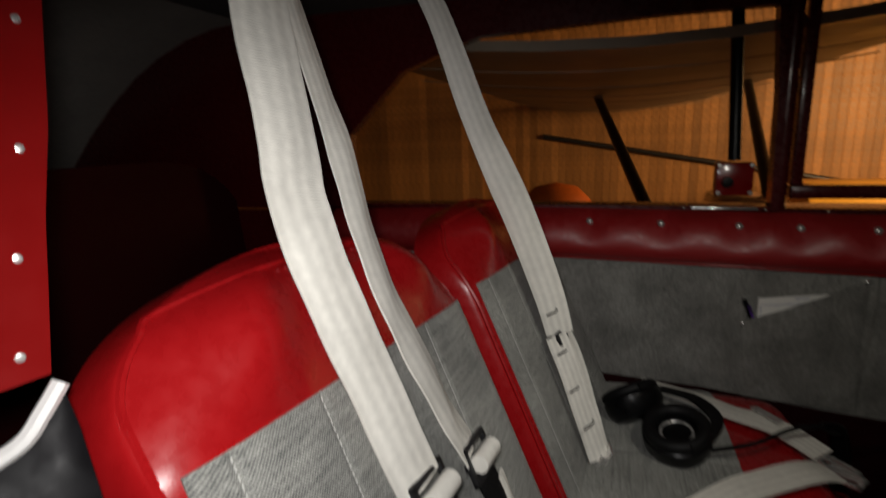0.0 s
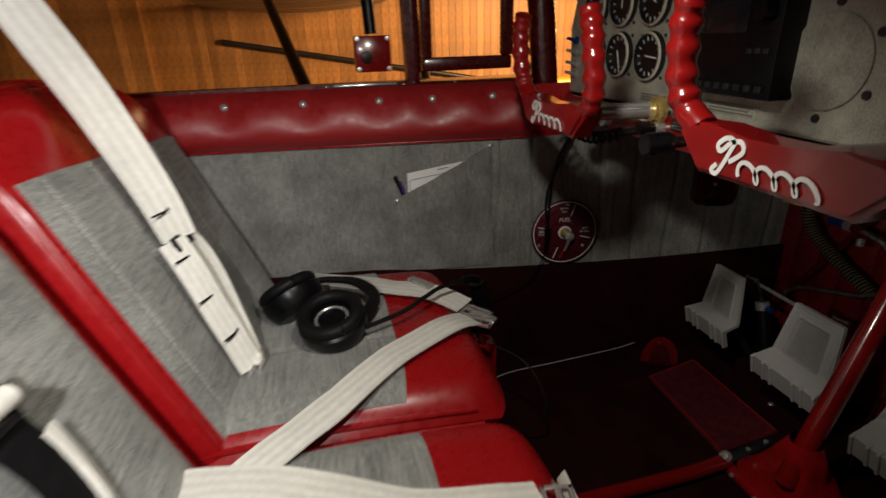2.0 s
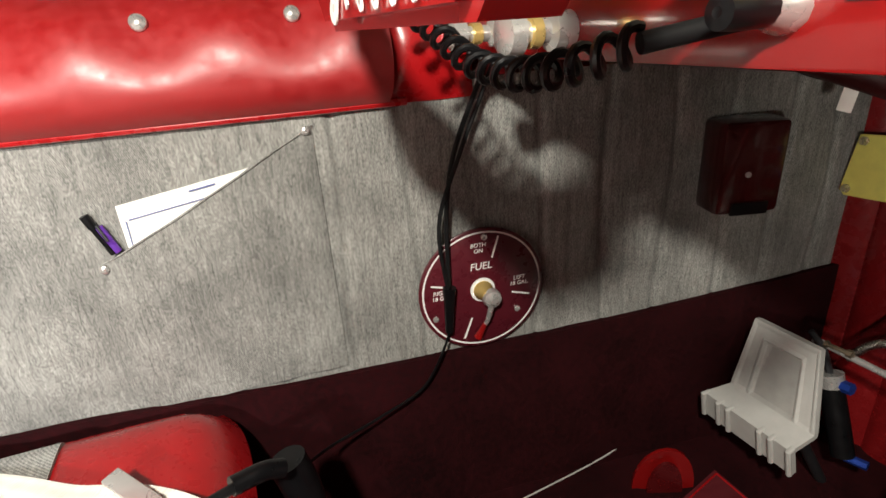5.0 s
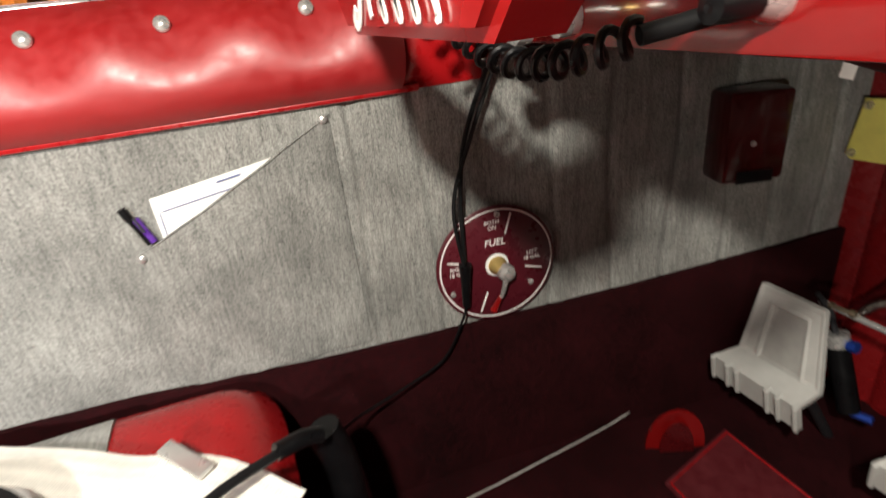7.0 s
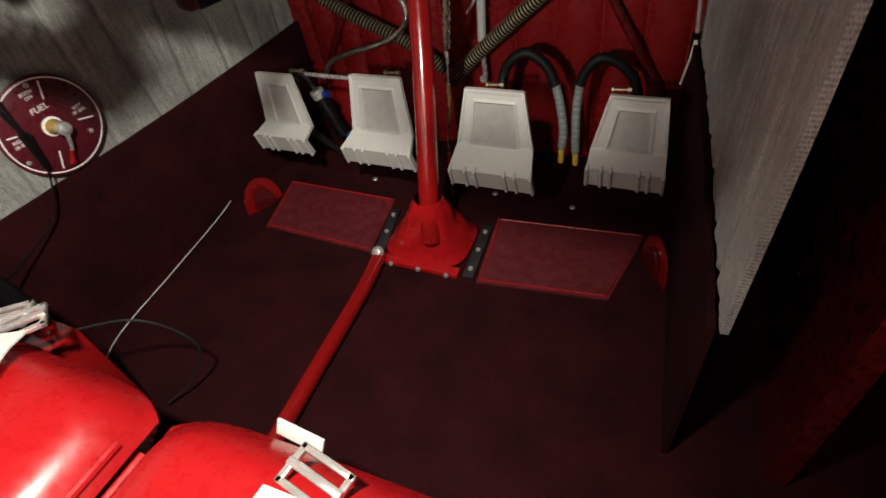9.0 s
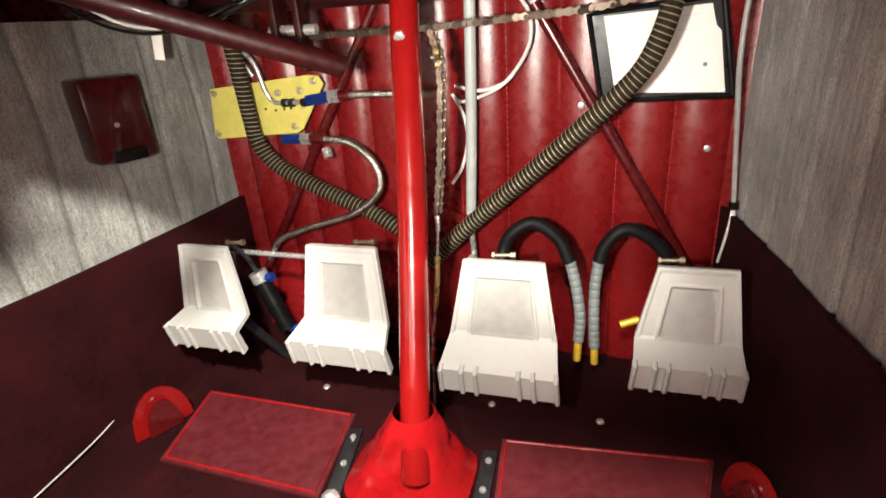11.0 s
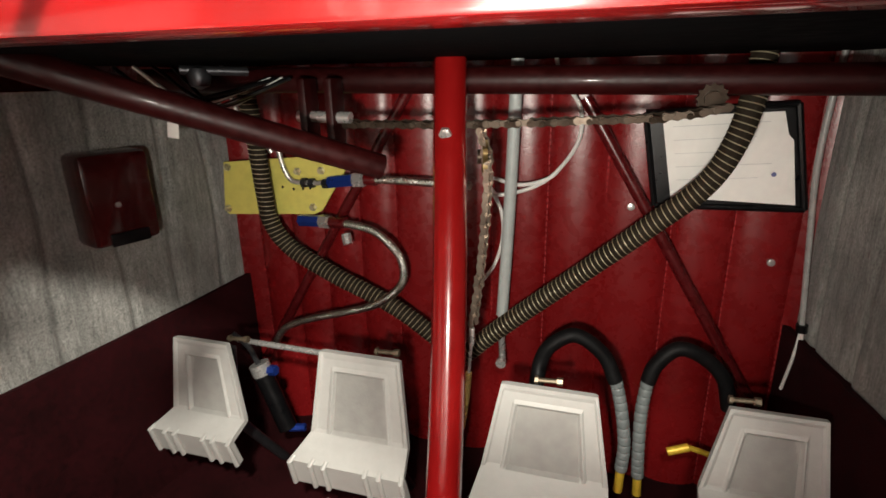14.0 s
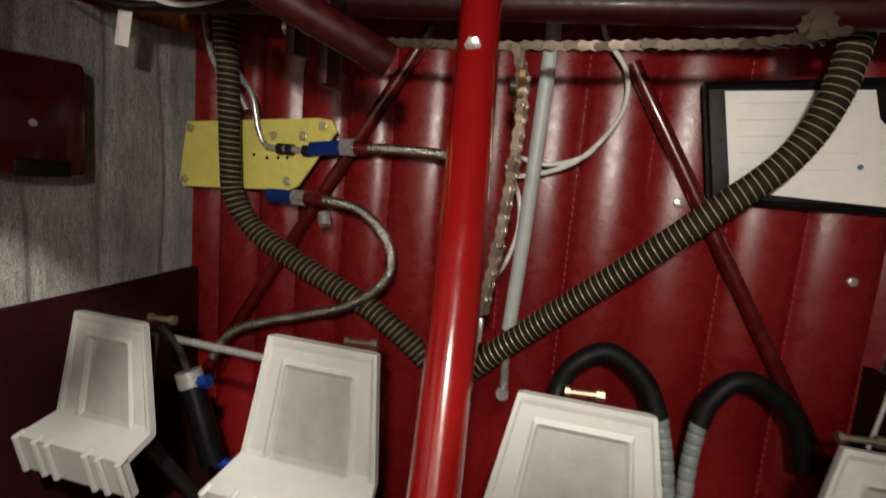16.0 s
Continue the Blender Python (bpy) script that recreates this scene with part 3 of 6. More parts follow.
lift_strut((-0.56, 0.075, 0.355), (-2.35, -0.17, 0.90), 0.018)
lift_strut((-0.56, 0.262, 0.32), (-2.2, 0.49, 0.90), 0.018)
fl = thing("fuel_drum", (-2.2, -0.33, -0.9), "orange plastic drum standing behind the aeroplane", "drum")
part("body", lathe(B(), [(0.19, 0), (0.20, 0.05), (0.20, 1.15), (0.17, 1.24), (0.11, 1.30), (0.0, 1.325)], pose(-2.2, -0.33, -0.9), 24), mat("orange_plastic", (0.75, 0.16, 0.02), 0.5), fl)
bm = box(B(), (-1.25, 0.20, -0.9), (-0.95, 0.34, 0.50), 0.02)
solo("tool_chest", bm, RED_PAINT, (-1.1, 0.27, -0.9), "glossy red tool chest on the hangar floor", "chest")
# yellow block added to give the bright strip along the wooden wall
bm = box(B(), (-3.9, 1.2, -0.9), (-3.5, 3.2, 0.27), 0.02)
solo("yellow_ledge", bm, mat("ledge_yellow", (0.8, 0.42, 0.05), 0.4), (-3.7, 2.2, -0.9), "yellow ledge along the wooden wall", "bench")

# ---- seats ----
SEAM_THREAD = mat("pale_thread", (0.50, 0.50, 0.47), 0.8, var=0.05)
SEAT_R = Vector((0.9916, -0.1138, 0.0607)).normalized()
SEAT_U = Vector((-0.1060, -0.4090, 0.9063))
SEAT_U = (SEAT_U - SEAT_U.dot(SEAT_R) * SEAT_R).normalized()
SEAT_N = SEAT_U.cross(SEAT_R).normalized()


def seat(c, x0, x1, label):
    """A bucket-like seat: red vinyl bolsters, grey tweed middle, piping, cushion with a red front. c: middle of the back at the upper edge of the tweed."""
    w, cx = x1 - x0, (x0 + x1) / 2
    c = Vector(c)
    root = thing("seat", (cx, 0.0, 0.0), label, "seat", "front seats")
    half = 0.196

    def at(a, b, out):
        return c + SEAT_R * a + SEAT_U * b + SEAT_N * out

    def taper(b):
        s = min(1.0, max(0.0, b / 0.118))
        return (1 - s ** 2.8) ** 0.5

    def rise(a, b):
        """How far the padded front stands out."""
        top = min(1.0, max(0.0, (b - 0.03) / 0.085))
        q = min(1.0, abs(a) / max(0.03, half * taper(b)))
        up = min(1.0, max(0.0, b / 0.05))
        return 0.034 * (1 - (0.38 + 0.58 * up) * q ** (9 - 4.2 * up) + 0.40 * up * math.exp(-((q - 0.60) / 0.17) ** 2)) * (1 - top ** 3) - 0.016 - 0.012 * top ** 4

    def back(u, v):
        k = 2 * u - 1
        b = -0.33 + 0.4477 * (1 - (1 - v) ** 1.6)
        s, t = abs(k), taper(b)
        if s < 0.78:
            a = s / 0.78 * half
            return at(math.copysign(a * t, k), b, rise(a * t, b))
        q = (s - 0.78) / 0.22 * math.pi / 2
        return at(math.copysign((half + 0.009 * math.sin(q)) * t, k), b, rise(half * t, b) - 0.043 * (1 - math.cos(q)))

    bm = sheet(B(), 64, 44, back)
    thicken(bm, bm.faces, 0.03, SEAT_N)
    part("backrest", bm, RED_VINYL, root, "red vinyl backrest with rounded shoulders")

    def grey(u, v):
        a = -0.189 + 0.378 * u
        b = -0.325 + 0.325 * v
        out = rise(a, b) + 0.003
        for s in (0.28, 0.72, 0.93):
            out -= 0.0018 * math.exp(-((u - s) / 0.006) ** 2)
        return at(a, b, out)
    part("back_insert", sheet(B(), 180, 26, grey, 0.003, SEAT_N), SEAT_TWEED, root, "grey tweed insert with stitched seams")
    for s in (0.28, 0.72, 0.93):
        bm = B()
        for k in range(58):
            v = 0.01 + k * 0.017
            rod(bm, grey(s, v) + SEAT_N * 0.0004, grey(s, v + 0.010) + SEAT_N * 0.0004, 0.0006, 4)
        part("seam_stitching", bm, SEAM_THREAD, root, "row of pale grey stitches")
    line = []
    for i in range(33):
        ang = i / 32
        if ang < 0.3:
            a, b = -0.197, -0.325 + 0.325 * ang / 0.3
        elif ang > 0.7:
            a, b = 0.197, -0.325 + 0.325 * (1 - ang) / 0.3
        else:
            q = (ang - 0.3) / 0.4 * math.pi
            b = 0.098 * math.sin(q) ** 0.75
            a = -math.copysign(half * taper(b) if abs(math.cos(q)) > 0.45 else half * taper(b) * abs(math.cos(q)) / 0.45, math.cos(q))
        line.append(at(a, b, rise(a, b) + 0.0005))
    part("piping", sweep(B(), line, 0.0026, 6, 3), RED_VINYL, root, "red stitched piping")
    bm, fine, run = B(), smooth_path(line, 12), 0.0
    for p, q in zip(fine, fine[1:]):
        run += (q - p).length
        if run > 0.0065:
            run = 0.0
            inward = (c - SEAT_U * 0.12 - p).normalized()
            rod(bm, p + inward * 0.006 + SEAT_N * 0.001, p + inward * 0.006 + (q - p).normalized() * 0.0042 + SEAT_N * 0.001, 0.0007, 5)
    part("stitching", bm, STITCH, root, "row of pale red stitches")

    def cushion(u, v):
        x = x0 + 0.003 + (w - 0.006) * u
        k = 2 * u - 1
        y = -0.19 + (0.413 - 0.02 * abs(k) ** 8) * v
        ed = (1 - abs(k) ** 9) * (1 - max(0, (v - 0.88) / 0.12) ** 2.6)
        return Vector((x, y, 0.198 + 0.040 * ed + 0.008 * math.sin(math.pi * v)))
    bm = sheet(B(), 48, 44, cushion)
    thicken(bm, bm.faces, 0.10, (0, 0, 1))
    part("cushion", bm, RED_VINYL, root, "red vinyl seat cushion")

    def insert(u, v):
        x = x0 + 0.022 + (w - 0.044) * u
        y = -0.185 + 0.283 * v
        p = cushion((x - x0 - 0.003) / (w - 0.006), (y + 0.19) / 0.413)
        d = 0.003
        for s in (0.32, 0.66):
            d -= 0.003 * math.exp(-((u - s) / 0.010) ** 2)
        return p + Vector((0, 0, d - 0.002 * max(0, abs(2 * u - 1) - 0.94) / 0.06))
    part("cushion_insert", sheet(B(), 90, 20, insert, 0.003, (0, 0, 1)), SEAT_TWEED, root, "grey tweed cushion insert")
    for x in (x0 + 0.010, x1 - 0.010):
        line = [cushion((x - x0 - 0.003) / (w - 0.006), v) + Vector((0, 0, 0.001)) for v in [k / 12 for k in range(12)]]
        part("cushion_piping", sweep(B(), line, 0.004, 8, 2), RED_VINYL, root, "red piping along the cushion")
    part("base", box(B(), (x0 + 0.03, -0.16, 0.0), (x1 - 0.03, 0.16, 0.11), 0.01), DARK_RED, root, "dark red seat base")
    return root


seat((0.159, -0.2800, 0.5180), -0.028, 0.385, "starboard seat of red vinyl with grey tweed inserts")
seat((-0.276, -0.2280, 0.4970), -0.445, -0.036, "port seat of red vinyl with grey tweed inserts")
rear = thing("rear_seat", (0, -0.95, 0), "dark red vinyl rear bench seat, shadow put into its colour", "seat")
bm = sheet(B(), 30, 16, lambda u, v: Vector((-0.46 + 0.92 * u, -0.80 - 0.08 * v - 0.02 * math.sin(math.pi * v), 0.24 + (0.425 - 0.10 * abs(2 * u - 1) ** 6) * v)))
thicken(bm, bm.faces, 0.10, (0, 1, 0))
# red vinyl darkened: the shadow on the rear bench is in its colour
REAR_RED = mat("shadowed_red_vinyl", (0.030, 0.003, 0.0035), 0.7, var=0.1, spec=0.06)
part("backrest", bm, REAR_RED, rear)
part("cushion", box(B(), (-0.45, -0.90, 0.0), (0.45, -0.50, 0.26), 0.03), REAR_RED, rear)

# ---- rudder pedals ----
PIVOT = mat("dull_bolt", (0.16, 0.13, 0.09), 0.4, metal=0.7, var=0.2)


# darker cast tone for the sunk panel of each pedal
SUNK_CAST = mat("darker_cast_metal", (0.36, 0.355, 0.335), 0.38, metal=0.2, var=0.10, scale=30, bump=0.2, bscale=300)


def pedal(top, mid, low, dy, bolt, label):
    """A cast pedal: upper plate with a sunk panel, a tread standing out below it, a ribbed lip. top, mid, low: middle, half width and height of each edge."""
    cx = mid[0]
    root = thing("rudder_pedal", (cx, 0.70 + dy, 0.0), label, "pedal", "rudder pedals")
    fold = (low[0] + 0.1 * (mid[0] - low[0]), low[1] * 0.97, low[2] + 0.034)
    prof = [(0.692, *low), (0.682, *fold), (0.704, *mid), (0.716, *top)]

    def plate(u, v):
        k = v * 3
        i = min(2, int(k))
        a = k - i
        (y0, c0, w0, z0), (y1, c1, w1, z1) = prof[i], prof[i + 1]
        return Vector((c0 + (c1 - c0) * a + (2 * u - 1) * (w0 + (w1 - w0) * a), y0 + dy + (y1 - y0) * a, z0 + (z1 - z0) * a))

    def relief(u, v):
        """The plate with its raised border and twice stepped sunk panel."""
        k, w = 2 * u - 1, max(0.0, (v - 2 / 3) * 3)
        p = plate(u, v)
        if v <= 2 / 3:
            return p
        edge = min((0.995 - abs(k)) * (mid[1] + top[1]) / 2, (1 - w) * (top[2] - mid[2]), 0.026)
        out = 0.0
        for d, h in ((0.0030, -0.0016), (0.0150, 0.0016), (0.0185, -0.0036)):
            out += h * min(1.0, max(0.0, (edge - d) / 0.0014))
        return p + Vector((0, -0.96 * out, 0.16 * out))
    bm = sheet(B(), 64, 72, relief)
    thicken(bm, bm.faces, 0.006, (0, -1, 0.3))
    body = part("pedal_plate", bm, CAST, root, "pale cast metal pedal plate")
    body.data.materials.append(SUNK_CAST)
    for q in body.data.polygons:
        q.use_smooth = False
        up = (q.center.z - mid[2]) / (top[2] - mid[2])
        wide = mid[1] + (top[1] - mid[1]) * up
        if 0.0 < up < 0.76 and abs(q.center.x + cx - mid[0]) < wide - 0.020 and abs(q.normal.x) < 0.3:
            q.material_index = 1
    for u in (-0.97, -0.60, -0.36, 0.36, 0.60, 0.97):
        line = [plate(0.5 + u / 2, v) + Vector((0, -0.0018, 0.0004)) for v in (0.0, 0.16, 0.32, 0.40)]
        line[-1] += Vector((0, 0.0016, -0.0016))
        part("tread_rib", sweep(B(), line, 0.0027, 8, 1), CAST, body)
    # hinge arm down to the floor and the pivot bolt at the top
    bm = B()
    rod(bm, (cx + 0.01, 0.728 + dy, 0.12), (cx + 0.01, 0.810 + dy, 0.0), 0.006)
    rod(bm, (cx + 0.01, 0.728 + dy, 0.11), (cx + 0.01, 0.740 + dy, 0.20), 0.007)
    part("pedal_arm", bm, DARK_METAL, root, "dark steel pedal arm")
    bm, bx, bz = B(), top[0] + bolt, top[2] + 0.002
    rod(bm, (bx - 0.010, 0.727 + dy, bz), (bx + 0.006, 0.727 + dy, bz + 0.001), 0.0022, 8)
    rod(bm, (bx + 0.006, 0.727 + dy, bz + 0.001), (bx + 0.011, 0.727 + dy, bz + 0.0012), 0.0036, 6)
    rod(bm, (bx - 0.013, 0.727 + dy, bz), (bx - 0.010, 0.727 + dy, bz), 0.0036, 6)
    part("pivot_bolt", bm, PIVOT, root, "brass pivot bolt")
    return root


for top, mid, low, dy, bolt in (((-0.279, 0.0335, 0.2175), (-0.2725, 0.0455, 0.1375), (-0.2825, 0.0515, 0.0905), 0.0, 0.042),
                                ((-0.093, 0.0410, 0.2290), (-0.0935, 0.0510, 0.1450), (-0.100, 0.0610, 0.0915), -0.005, 0.026),
                                ((0.083, 0.0410, 0.2210), (0.0825, 0.0555, 0.1410), (0.079, 0.0635, 0.0760), -0.002, 0.0),
                                ((0.263, 0.0350, 0.2160), (0.259, 0.0480, 0.1430), (0.260, 0.0510, 0.0920), 0.018, -0.022)):
    pedal(top, mid, low, dy, bolt, "pale cast metal rudder pedal with ribbed tread")

# ---- control column with its boot ----
col = thing("control_column", (0.012, 0.605, 0.0), "glossy red control column tube rising from the floor", "column")
bm = sweep(B(), [(0.019, 0.588, 0.05), (0.004, 0.682, 0.272), (-0.012, 0.750, 0.432), (-0.018, 0.775, 0.49)], 0.0142, 24, 3)
part("tube", bm, RED_PAINT, col)
part("bolt", lathe(B(), [(0.0055, 0), (0.0055, 0.004), (0.003, 0.005), (0, 0.005)], aim((-0.0122, 0.7375, 0.4335), (-0.006, 0.6435, 0.3935)), 6), STEEL, col, "steel hexagon bolt")


def boot(u, v):
    a = 2 * math.pi * u
    k = v ** 0.75
    c, s = math.cos(a), math.sin(a)
    p = 4.0 * (1 - k) + 2.0 * k
    sq = (abs(c) ** p + abs(s) ** p) ** (-1 / p)
    rx, ry = 0.066 + (0.0195 - 0.066) * k, 0.052 + (0.0195 - 0.052) * k
    wob = 0.006 * noise.noise(Vector((c * 2, s * 2, v * 3))) * math.sin(math.pi * v)
    return Vector((-0.004 + 0.019 * v + (rx * sq + wob) * c, 0.632 - 0.022 * v + (ry * sq + wob) * s, 0.008 + 0.105 * v))


part("boot", sheet(B(), 40, 14, boot), RED_VINYL, col, "red vinyl boot round the column")

# ---- fuel selector on the port wall ----
def wall_frame(y, z, out):
    m = face_frame((wall_x(y) + out, y, z), (wall_x(y + 0.03) - wall_x(y - 0.03), 0.06, 0), (0, 0, 1))
    return m


PLACARD = mat("maroon_placard", (0.075, 0.008, 0.014), 0.3, var=0.1)
m = wall_frame(0.457, 0.2735, 0.0115) @ Matrix.Scale(1.06, 4)
fs = thing("fuel_selector", (wall_x(0.457), 0.457, 0.2735), "round maroon fuel selector placard with a red-tipped lever", "fuel selector")
part("placard", lathe(B(), [(0.0600, 0), (0.0600, 0.0015), (0.0590, 0.0022), (0, 0.0022)], m, 48), PLACARD, fs)
ring = B()
for k in range(48):
    a0, a1 = 2 * math.pi * k / 48, 2 * math.pi * (k + 1) / 48
    q = [m @ Vector((r * math.cos(a), r * math.sin(a), 0.0026)) for r, a in ((0.0555, a0), (0.0572, a0), (0.0572, a1), (0.0555, a1))]
    ring.faces.new([ring.verts.new(v) for v in q])
part("white_ring", ring, WHITE_PAINT, fs, "thin white printed ring")
words("FUEL", 0.0098, m @ pose(-0.001, 0.0235, 0.0026), WHITE_PAINT, fs, "lettering", 0.15)
words("BOTH\nON", 0.0055, m @ pose(-0.003, 0.0415, 0.0026), WHITE_PAINT, fs, "lettering", 0.15)
words("LEFT\n18 GAL.", 0.0056, m @ pose(0.036, 0.003, 0.0026), WHITE_PAINT, fs, "lettering", 0.15)
words("RIGHT\n18 GAL.", 0.0056, m @ pose(-0.039, 0.001, 0.0026), WHITE_PAINT, fs, "lettering", 0.15)
for ang, r0, r1 in ((72, 0.032, 0.053), (-16, 0.030, 0.048), (166, 0.030, 0.050), (-112, 0.030, 0.052)):
    bm = box(B(), (r0, -0.0008, 0.0022), (r1, 0.0008, 0.0030), 0, m @ pose(0, 0, 0, 0, 0, ang))
    part("tick", bm, WHITE_PAINT, fs)
for x, y in ((0.003, 0.0515), (0.034, -0.027), (-0.046, -0.022)):
    part("screw", lathe(B(), [(0.0030, 0), (0.0028, 0.0014), (0.0012, 0.002), (0, 0.002)], m @ pose(x, y, 0.0022), 10), STEEL, fs, "small steel screw")
part("ring_boss", lathe(B(), [(0.0118, 0), (0.0118, 0.0012), (0.0110, 0.0015), (0, 0.0015)], m @ pose(0, 0, 0.0022), 24), WHITE_PAINT, fs, "white ring under the lever")
part("boss", lathe(B(), [(0.0092, 0), (0.0092, 0.004), (0.0070, 0.007), (0.0045, 0.014), (0, 0.014)], m @ pose(0, 0, 0.0022), 20), BRASS, fs, "brass spindle boss")
lev = part("lever", sweep(B(), [m @ Vector(p) for p in ((0.004, -0.003, 0.018), (0.002, -0.014, 0.017), (0.0, -0.026, 0.014), (-0.003, -0.034, 0.011))], 0.0028, 10, 4, lambda i, n: 0.0034 - 0.0016 * i / n), STEEL, fs, "slim cast steel lever")
part("lever_hub", lathe(B(), [(0.0085, 0), (0.0090, 0.003), (0.0078, 0.007), (0.0040, 0.0085), (0.0034, 0.011), (0, 0.0115)], m @ pose(0.004, -0.003, 0.013), 20), STEEL, lev, "round steel lever hub with a nut")
part("tip", sweep(B(), [m @ Vector(p) for p in ((-0.002, -0.030, 0.0125), (-0.0055, -0.040, 0.0095), (-0.008, -0.046, 0.008))], 0.004, 10, 3, lambda i, n: 0.0024 + 0.0024 * i / n), RED_PAINT, lev, "red painted tip")

# ---- map pocket, chart, pens ----
def on_wall(y, z, out):
    return Vector((wall_x(y) + out, y, z))


bm = B()
edge = [(0.148, 0.357), (0.19, 0.378), (0.24, 0.404), (0.29, 0.430), (0.322, 0.446)]
def pocket(u, v):
    y = 0.148 + 0.174 * u
    top = np.interp(y, [e[0] for e in edge], [e[1] for e in edge])
    z = 0.216 + (top - 0.216) * v
    return on_wall(y, z, 0.002 + 0.0100 * math.sin(math.pi * u) ** 0.6 * (0.3 + 0.7 * v) + 0.0012 * math.sin(u * 22))
mp = thing("map_pocket", on_wall(0.235, 0.222, 0), "grey tweed map pocket with a slanting mouth", "pocket")
part("pouch", sheet(bm, 36, 14, pocket, 0.003, (1, 0, 0)), TWEED, mp)
part("hem", sweep(B(), [pocket(k / 12, 1.0) + Vector((0.001, 0, 0)) for k in range(13)], 0.0008, 8, 3), TWEED, mp, "folded tweed hem")
for y, z in ((0.149, 0.354), (0.316, 0.4425)):
    solo("snap_stud", lathe(B(), [(0.0038, 0), (0.0035, 0.0016), (0.0016, 0.0028), (0, 0.0028)], wall_frame(y, z, 0.006), 12), STEEL, on_wall(y, z, 0.006), "small steel snap on the map pocket", "snap", "pocket snaps")
ch = thing("chart", on_wall(0.22, 0.36, 0.004), "white printed check list card tucked in the map pocket", "card")
bm = B()
quad = [(0.170, 0.345), (0.1695, 0.402), (0.268, 0.418), (0.285, 0.412), (0.27, 0.345)]
vs = [bm.verts.new(on_wall(y, z, 0.0045)) for y, z in quad]
fa = bm.faces.new(vs)
thicken(bm, [fa], 0.0012, (1, 0, 0))
part("card", bm, PAPER, ch)
INK = mat("blue_ink", (0.10, 0.13, 0.30), 0.6)
for (ya, za), (yb, zb), th in (((0.176, 0.3905), (0.246, 0.4015), 0.0008), ((0.222, 0.4065), (0.242, 0.4096), 0.0012), ((0.1735, 0.368), (0.1738, 0.390), 0.0007)):
    part("printed_bar", ribbon(B(), [on_wall(ya, za, 0.0062), on_wall(yb, zb, 0.0062)], th, 0.0004, (1, 0, 0), 1), INK, ch)
PURPLE = mat("purple_plastic", (0.10, 0.03, 0.28), 0.3)
pen = thing("pen", on_wall(0.158, 0.36, 0.008), "purple pen standing in the map pocket", "pen", "pens in the pocket")
part("barrel", rod(B(), on_wall(0.1625, 0.367, 0.006), on_wall(0.155, 0.389, 0.007), 0.0032, 10), PURPLE, pen)
part("clip", rod(B(), on_wall(0.159, 0.378, 0.0115), on_wall(0.1545, 0.391, 0.0105), 0.0011, 6), DARK_METAL, pen)
pen = thing("pen", on_wall(0.150, 0.36, 0.008), "black pen standing in the map pocket", "pen", "pens in the pocket")
part("barrel", rod(B(), on_wall(0.1595, 0.366, 0.007), on_wall(0.149, 0.396, 0.008), 0.0026, 10), BLACK, pen)
part("cap", rod(B(), on_wall(0.1515, 0.389, 0.0078), on_wall(0.148, 0.399, 0.008), 0.0034, 10), BLACK, pen)

# studs of the padded sill
for y in STUDS[1:]:
    solo("sill_stud", lathe(B(), [(0.0060, 0), (0.0056, 0.0025), (0.003, 0.0045), (0, 0.0048)], face_frame((wall_x(y) + 0.0065, y, 0.527), (0.05, 1, 0), (-0.35, 0, 1)), 14), STEEL, (wall_x(y) + 0.0065, y, 0.527), "bright snap stud in the padded sill", "stud", "sill studs")
for y in (0.05, 0.18, 0.27):
    structure("trim_sill_screw", lathe(B(), [(0.003, 0), (0.0026, 0.0016), (0, 0.002)], pose(wall_x(y) - 0.048, y, 0.5475), 10), STEEL, "screw head in the window ledge")
bm = B()
box(bm, (wall_x(0.1) - 0.060, 0.06, 0.546), (wall_x(0.1) - 0.046, 0.17, 0.551), 0.002)
structure("trim_window_catch", bm, CHROME, "chrome catch on the window ledge")

# red electrical box on the window post
eb = thing("strut_light_box", (-0.55, 0.136, 0.597), "small dark red box with four bolts seen at the window", "box")
part("case", box(B(), (-0.575, 0.105, 0.567), (-0.545, 0.168, 0.627), 0.003), RED_PAINT, eb)
for y, z in ((0.110, 0.572), (0.163, 0.572), (0.110, 0.622), (0.163, 0.622)):
    part("bolt", lathe(B(), [(0.0045, 0), (0.004, 0.004), (0, 0.0045)], aim((-0.545, y, z), (0, y, z)), 8), STEEL, eb)
part("knob", lathe(B(), [(0.010, 0), (0.009, 0.010), (0, 0.011)], aim((-0.545, 0.124, 0.592), (0, 0.124, 0.592)), 14), BLACK, eb)
part("bracket", rod(B(), (-0.56, 0.136, 0.63), (-0.575, 0.125, 0.90), 0.011, 10), BLACK, eb)

# ---- instrument panel ----
ip = thing("instrument_panel", (0, 0.455, 0.535), "crackle-painted grey instrument panel with round gauges", "instrument panel")
out = [(-0.425, 0.529), (0.425, 0.529), (0.435, 0.62), (0.40, 0.72), (0.33, 0.775), (-0.33, 0.775), (-0.395, 0.73), (-0.432, 0.63)]
part("face", prism(B(), out, face_frame((0, 0.462, 0), (1, 0, 0), (0, 0, 1)), 0.007, 0.002), PANEL, ip)
DIAL = mat("black_dial", (0.008, 0.008, 0.009), 0.4)
LIT_RIM = mat("lit_rim_cream", (0.62, 0.58, 0.47), 0.5)


